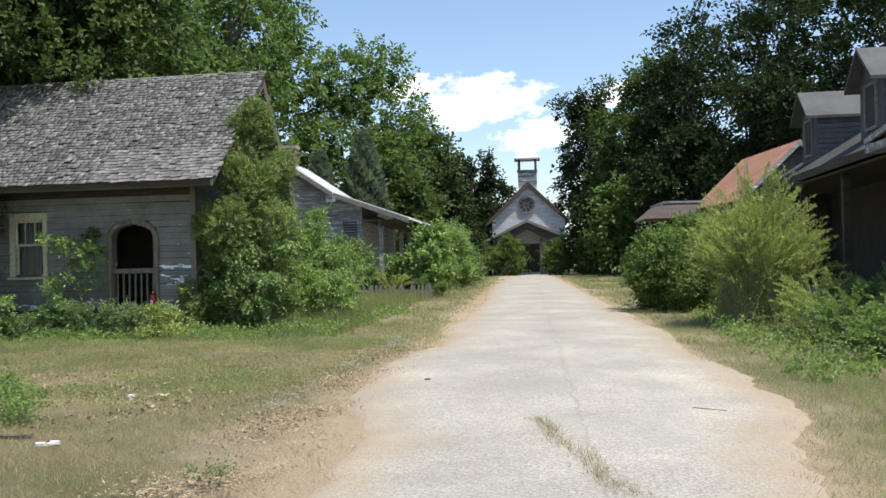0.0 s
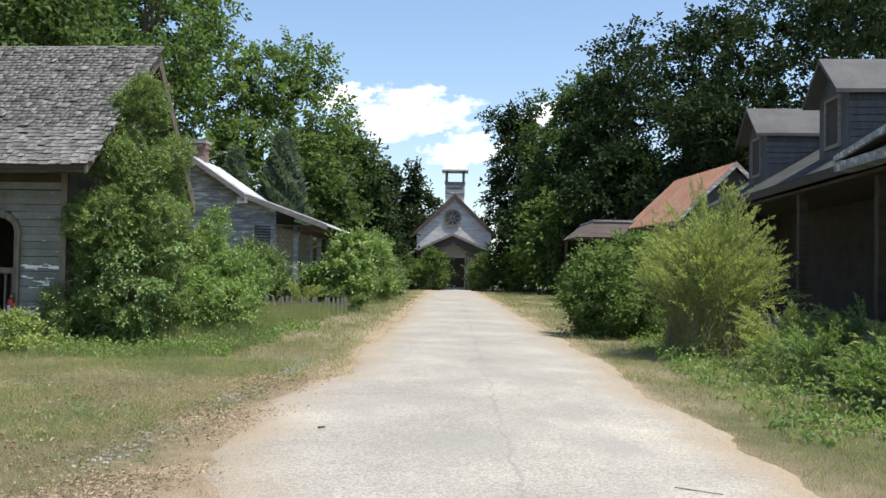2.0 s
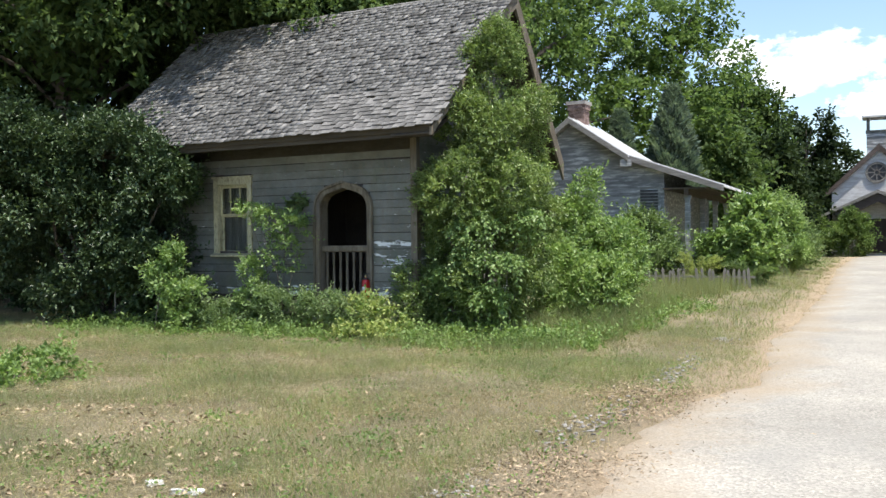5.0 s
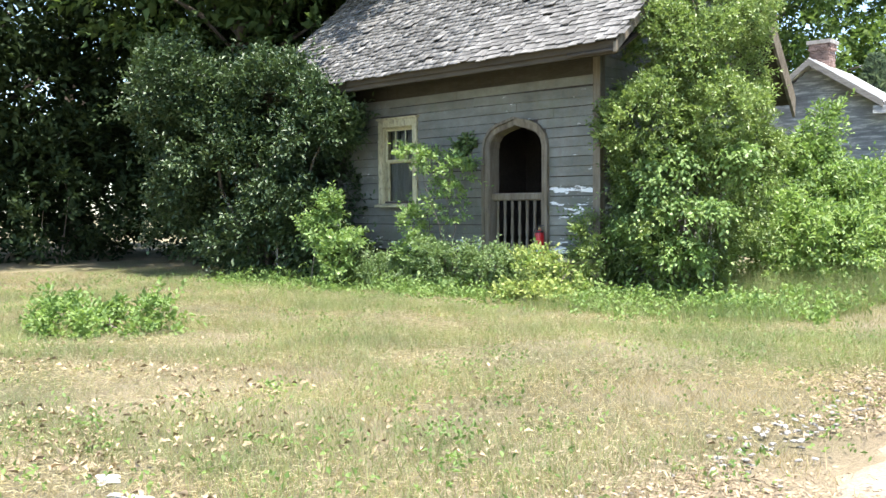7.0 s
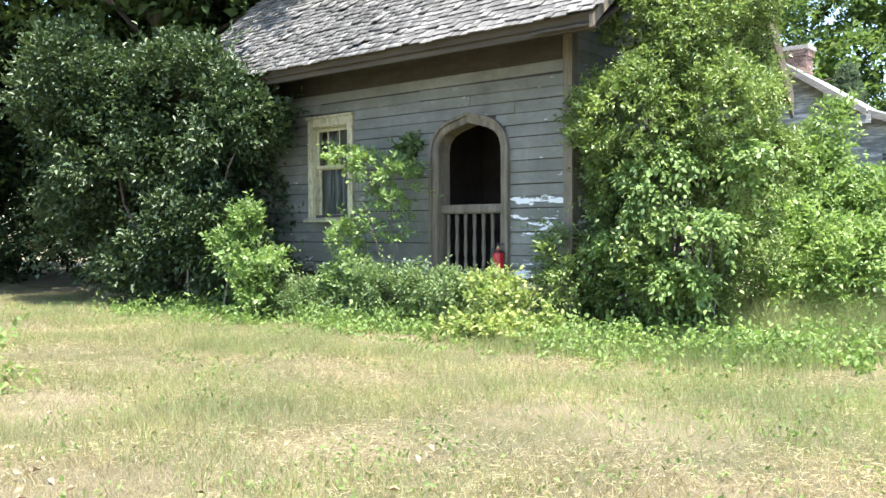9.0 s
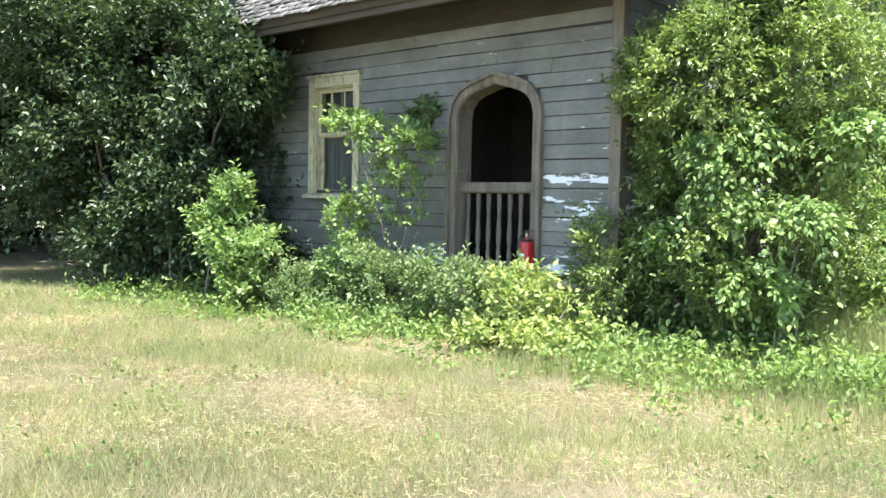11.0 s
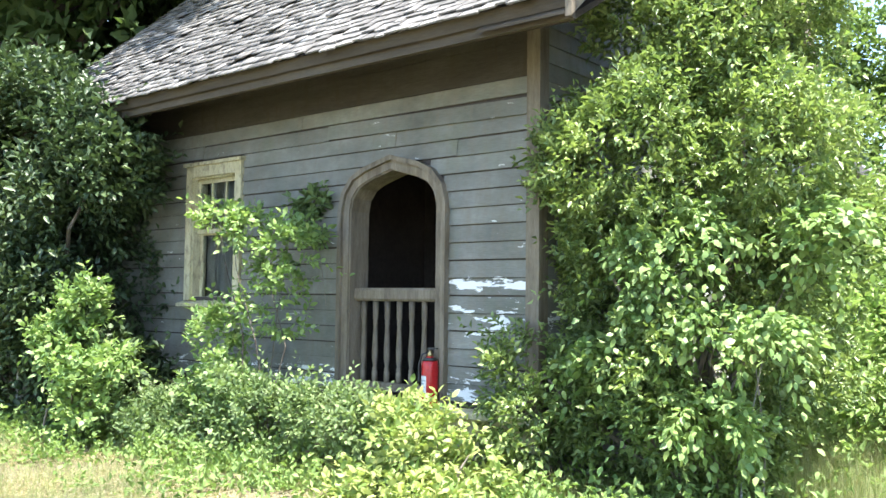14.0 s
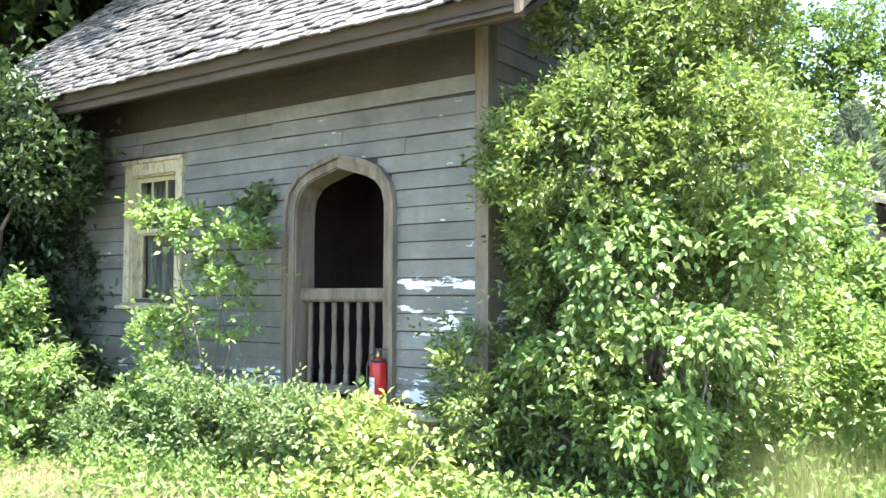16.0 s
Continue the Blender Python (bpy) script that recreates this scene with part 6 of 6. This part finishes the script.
weeds("leafy_weeds", "leafy green weeds along the cottage foot", 3600, -5.5, 4.4, -2.3, 0.0, 0.06, 91, lambda x, y, r: (r < (0.8 * (y > -1.5 + 0.35 * np.sin(x * 2.1)) + 0.1) * (1 - 0.6 * (x > 1.6)) * (0.4 + 1.2 * (patchy(x, y, 2.4, 0.8) > 0.46))))
weeds("gable_weeds", "tall leafy weeds beside the cottage gable", 900, 1.7, 4.9, -1.2, 7.5, 0.07, 92, lambda x, y, r: r < 0.8)
weeds("lawn_weeds", "low broad-leaved weeds dotted over the lawn", 1300, -9, 7, -10, -1.5, 0.035, 93, lambda x, y, r: r < 0.25 + 0.6 * (x > 3.4) + 0.5 * (x < -1.5))
weeds("verge_weeds", "leafy weeds under the roadside bushes", 1100, 12.6, 16.5, -8, 10, 0.07, 94, lambda x, y, r: r < 0.8)


def lawn_litter():
    """Dead brown leaves on the thin grass between lawn and road."""
    rng = np.random.default_rng(99)
    n = 2600
    x, y = rng.normal(size=n) * 1.7 + 2.9, rng.normal(size=n) * 1.2 - 9.0
    ok = (patchy(x, y, 1.7, 0.9) > 0.45) & (x < 6.5)
    x, y, k = x[ok], y[ok], int(ok.sum())
    at = np.stack([x, y, G0 + 0.035 * np.sin(x * 0.9 + 1) * np.cos(y * 0.7) + 0.02 * np.sin(2.3 * x + y * 1.9) + rng.uniform(0.02, 0.05, k)], 1)
    tagged(new("fallen_leaves", leaf_mesh("fallen_leaves", at, rng.normal(size=(k, 3)) * (1, 1, 0.3), 0.055, 0.028, rng, DEBRIS, 0.3)), "dead brown leaves strewn over thin grass", "litter", kind="stuff")


lawn_litter()


def straw():
    """Dead straw lying flat over the lawn, thicker in drifts."""
    rng = np.random.default_rng(98)
    n = 110000
    x, y = rng.uniform(-4, 6.6, n), rng.uniform(-9.3, -1.3, n)
    ok = patchy(x, y, 1.4, 2.2) + rng.normal(size=n) * 0.16 > 0.5
    x, y, k = x[ok], y[ok], int(ok.sum())
    at = np.stack([x, y, G0 + 0.035 * np.sin(x * 0.9 + 1) * np.cos(y * 0.7) + 0.02 * np.sin(2.3 * x + y * 1.9) + rng.uniform(0.01, 0.05, k)], 1)
    tagged(new("dead_straw", leaf_mesh("dead_straw", at, rng.normal(size=(k, 3)) * (1, 1, 0.2), 0.055, 0.0032, rng, STRAW, 0.1)), "pale dead straw lying over the lawn", "straw", kind="stuff")


straw()


def litter():
    """Brown needles and leaves along the left road edge, and the broken edging."""
    rng = np.random.default_rng(95)
    n = 15000
    y = rng.uniform(-13.5, -3.5, n)
    x = 7.0 + (y + 9) * -0.06 + rng.normal(size=n) * 0.3
    ok = patchy(x, y, 1.6, 0.3) + rng.normal(size=n) * 0.12 > 0.52
    x, y, n = x[ok], y[ok], int(ok.sum())
    at = np.stack([x, y, G0 + 0.03 + rng.uniform(0, 0.05, n)], 1)
    along = rng.normal(size=(n, 3)) * (1, 1, 0.25)
    tagged(new("leaf_litter", leaf_mesh("leaf_litter", at, along, 0.04, 0.01, rng, DEBRIS, 0.1)), "brown dry leaves and needles along the road edge", "litter", kind="stuff")
    bm = bmesh.new()
    for k in range(600):
        yy = -10.5 + rng.uniform(0, 11.8)
        if rng.random() < 0.35 and yy > -5.5 and yy < -1.5:
            continue
        xx = 6.56 - 0.035 * max(0, yy + 6) + rng.normal() * 0.11
        s = rng.uniform(0.01, 0.034)
        m = Matrix.Translation((xx, yy, G0 + 0.015)) @ Euler((rng.normal() * 0.2, rng.normal() * 0.2, rng.uniform(0, 3))).to_matrix().to_4x4()
        bmesh.ops.create_icosphere(bm, subdivisions=1, radius=1, matrix=m @ Matrix.Diagonal((s, s * 0.7, s * 0.35, 1)))
    me = bpy.data.meshes.new("edging_rubble")
    bm.to_mesh(me)
    bm.free()
    me.materials.append(CONCRETE)
    tagged(new("edging_rubble", me), "broken grey edging stones beside the road", "rubble", kind="stuff")


litter()


def scraps():
    """Bits of board and paper lying on the lawn."""
    rng = np.random.default_rng(97)
    for name, label, cat, x, y, l, w, h, m, turn in (
            ("board_scrap", "short white-painted board lying on the lawn", "board", 4.95, -8.85, 0.22, 0.05, 0.025, PAPER, 20), ("paper_scrap", "crumpled scrap of pale paper on the lawn", "paper", 4.55, -8.75, 0.09, 0.07, 0.03, PAPER, 75),
            ("board_scrap", "white board end in dark litter by the road", "board", 5.36, -11.75, 0.2, 0.07, 0.03, PAPER, 35), ("board_scrap", "dark weathered plank lying on the lawn", "board", 4.85, -11.5, 0.35, 0.07, 0.03, BARK, 8),
            ("stick", "thin bare stick lying on the road", "stick", 11.25, -9.9, 0.35, 0.008, 0.006, TWIG, -30), ("stick", "thin bare stick lying on the road", "stick", 8.1, -8.0, 0.07, 0.02, 0.015, BARK, 10)):
        bm = box(bmesh.new(), -l / 2, l / 2, -w / 2, w / 2, 0, h)
        bmesh.ops.subdivide_edges(bm, edges=bm.edges[:], cuts=2)
        for v in bm.verts:
            v.co += Vector((rng.normal(), rng.normal(), rng.normal())) * min(h, w) * 0.12
        me = bpy.data.meshes.new(name)
        bm.to_mesh(me)
        bm.free()
        me.materials.append(m)
        a, b = road_span(y)
        z = ground_z(x, y) + (0.06 if a < x < b else 0.004)
        ob = new(name, me)
        ob.matrix_basis = pose(x, y, z, 0, 0, turn)
        tagged(ob, label, cat)


scraps()


def cloud_mat():
    m, nt, nd, ln, p = nodes_of("cloud")
    co = nd.new("ShaderNodeTexCoord").outputs["Object"]
    n = noise_at(nt, co, 0.035, 9, 0.62, (0.7, 1, 1.3))
    xyz = nd.new("ShaderNodeSeparateXYZ")
    ln.new(co, xyz.inputs[0])
    r2 = calc(nt, "ADD", calc(nt, "POWER", calc(nt, "ABSOLUTE", calc(nt, "DIVIDE", xyz.outputs[0], 62)), 2), calc(nt, "POWER", calc(nt, "ABSOLUTE", calc(nt, "DIVIDE", xyz.outputs[2], 24)), 2))
    fac = calc(nt, "SUBTRACT", calc(nt, "ADD", calc(nt, "MULTIPLY", n, 3.0), -0.75), r2)
    alpha = ramp(nt, fac, [(0.28, (0, 0, 0)), (0.62, (1, 1, 1))])
    e, t, x = nd.new("ShaderNodeEmission"), nd.new("ShaderNodeBsdfTransparent"), nd.new("ShaderNodeMixShader")
    e.inputs["Color"].default_value, e.inputs["Strength"].default_value = (0.95, 0.97, 1.0, 1), 1.15
    ln.new(alpha, x.inputs[0]), ln.new(t.outputs[0], x.inputs[1]), ln.new(e.outputs[0], x.inputs[2])
    ln.new(x.outputs[0], nd["Material Output"].inputs["Surface"])
    return m


CLOUD = cloud_mat()
for i, (x, z, k) in enumerate(((-85, 146, 1.5), (-30, 114, 0.95), (-150, 166, 0.75), (45, 152, 0.7))):
    bm = bmesh.new()
    bm.faces.new([bm.verts.new(v) for v in ((-85, 0, -42), (85, 0, -42), (85, 0, 42), (-85, 0, 42))])
    me = bpy.data.meshes.new("backdrop_cloud")
    bm.to_mesh(me)
    bm.free()
    me.materials.append(CLOUD)
    c = new("backdrop_cloud", me)
    c.matrix_basis = pose(x, 800 + 12 * i, z) @ Matrix.Diagonal((k, 1, k, 1))
    tagged(c, "white summer cloud in a pale blue sky", "cloud", kind="structure")
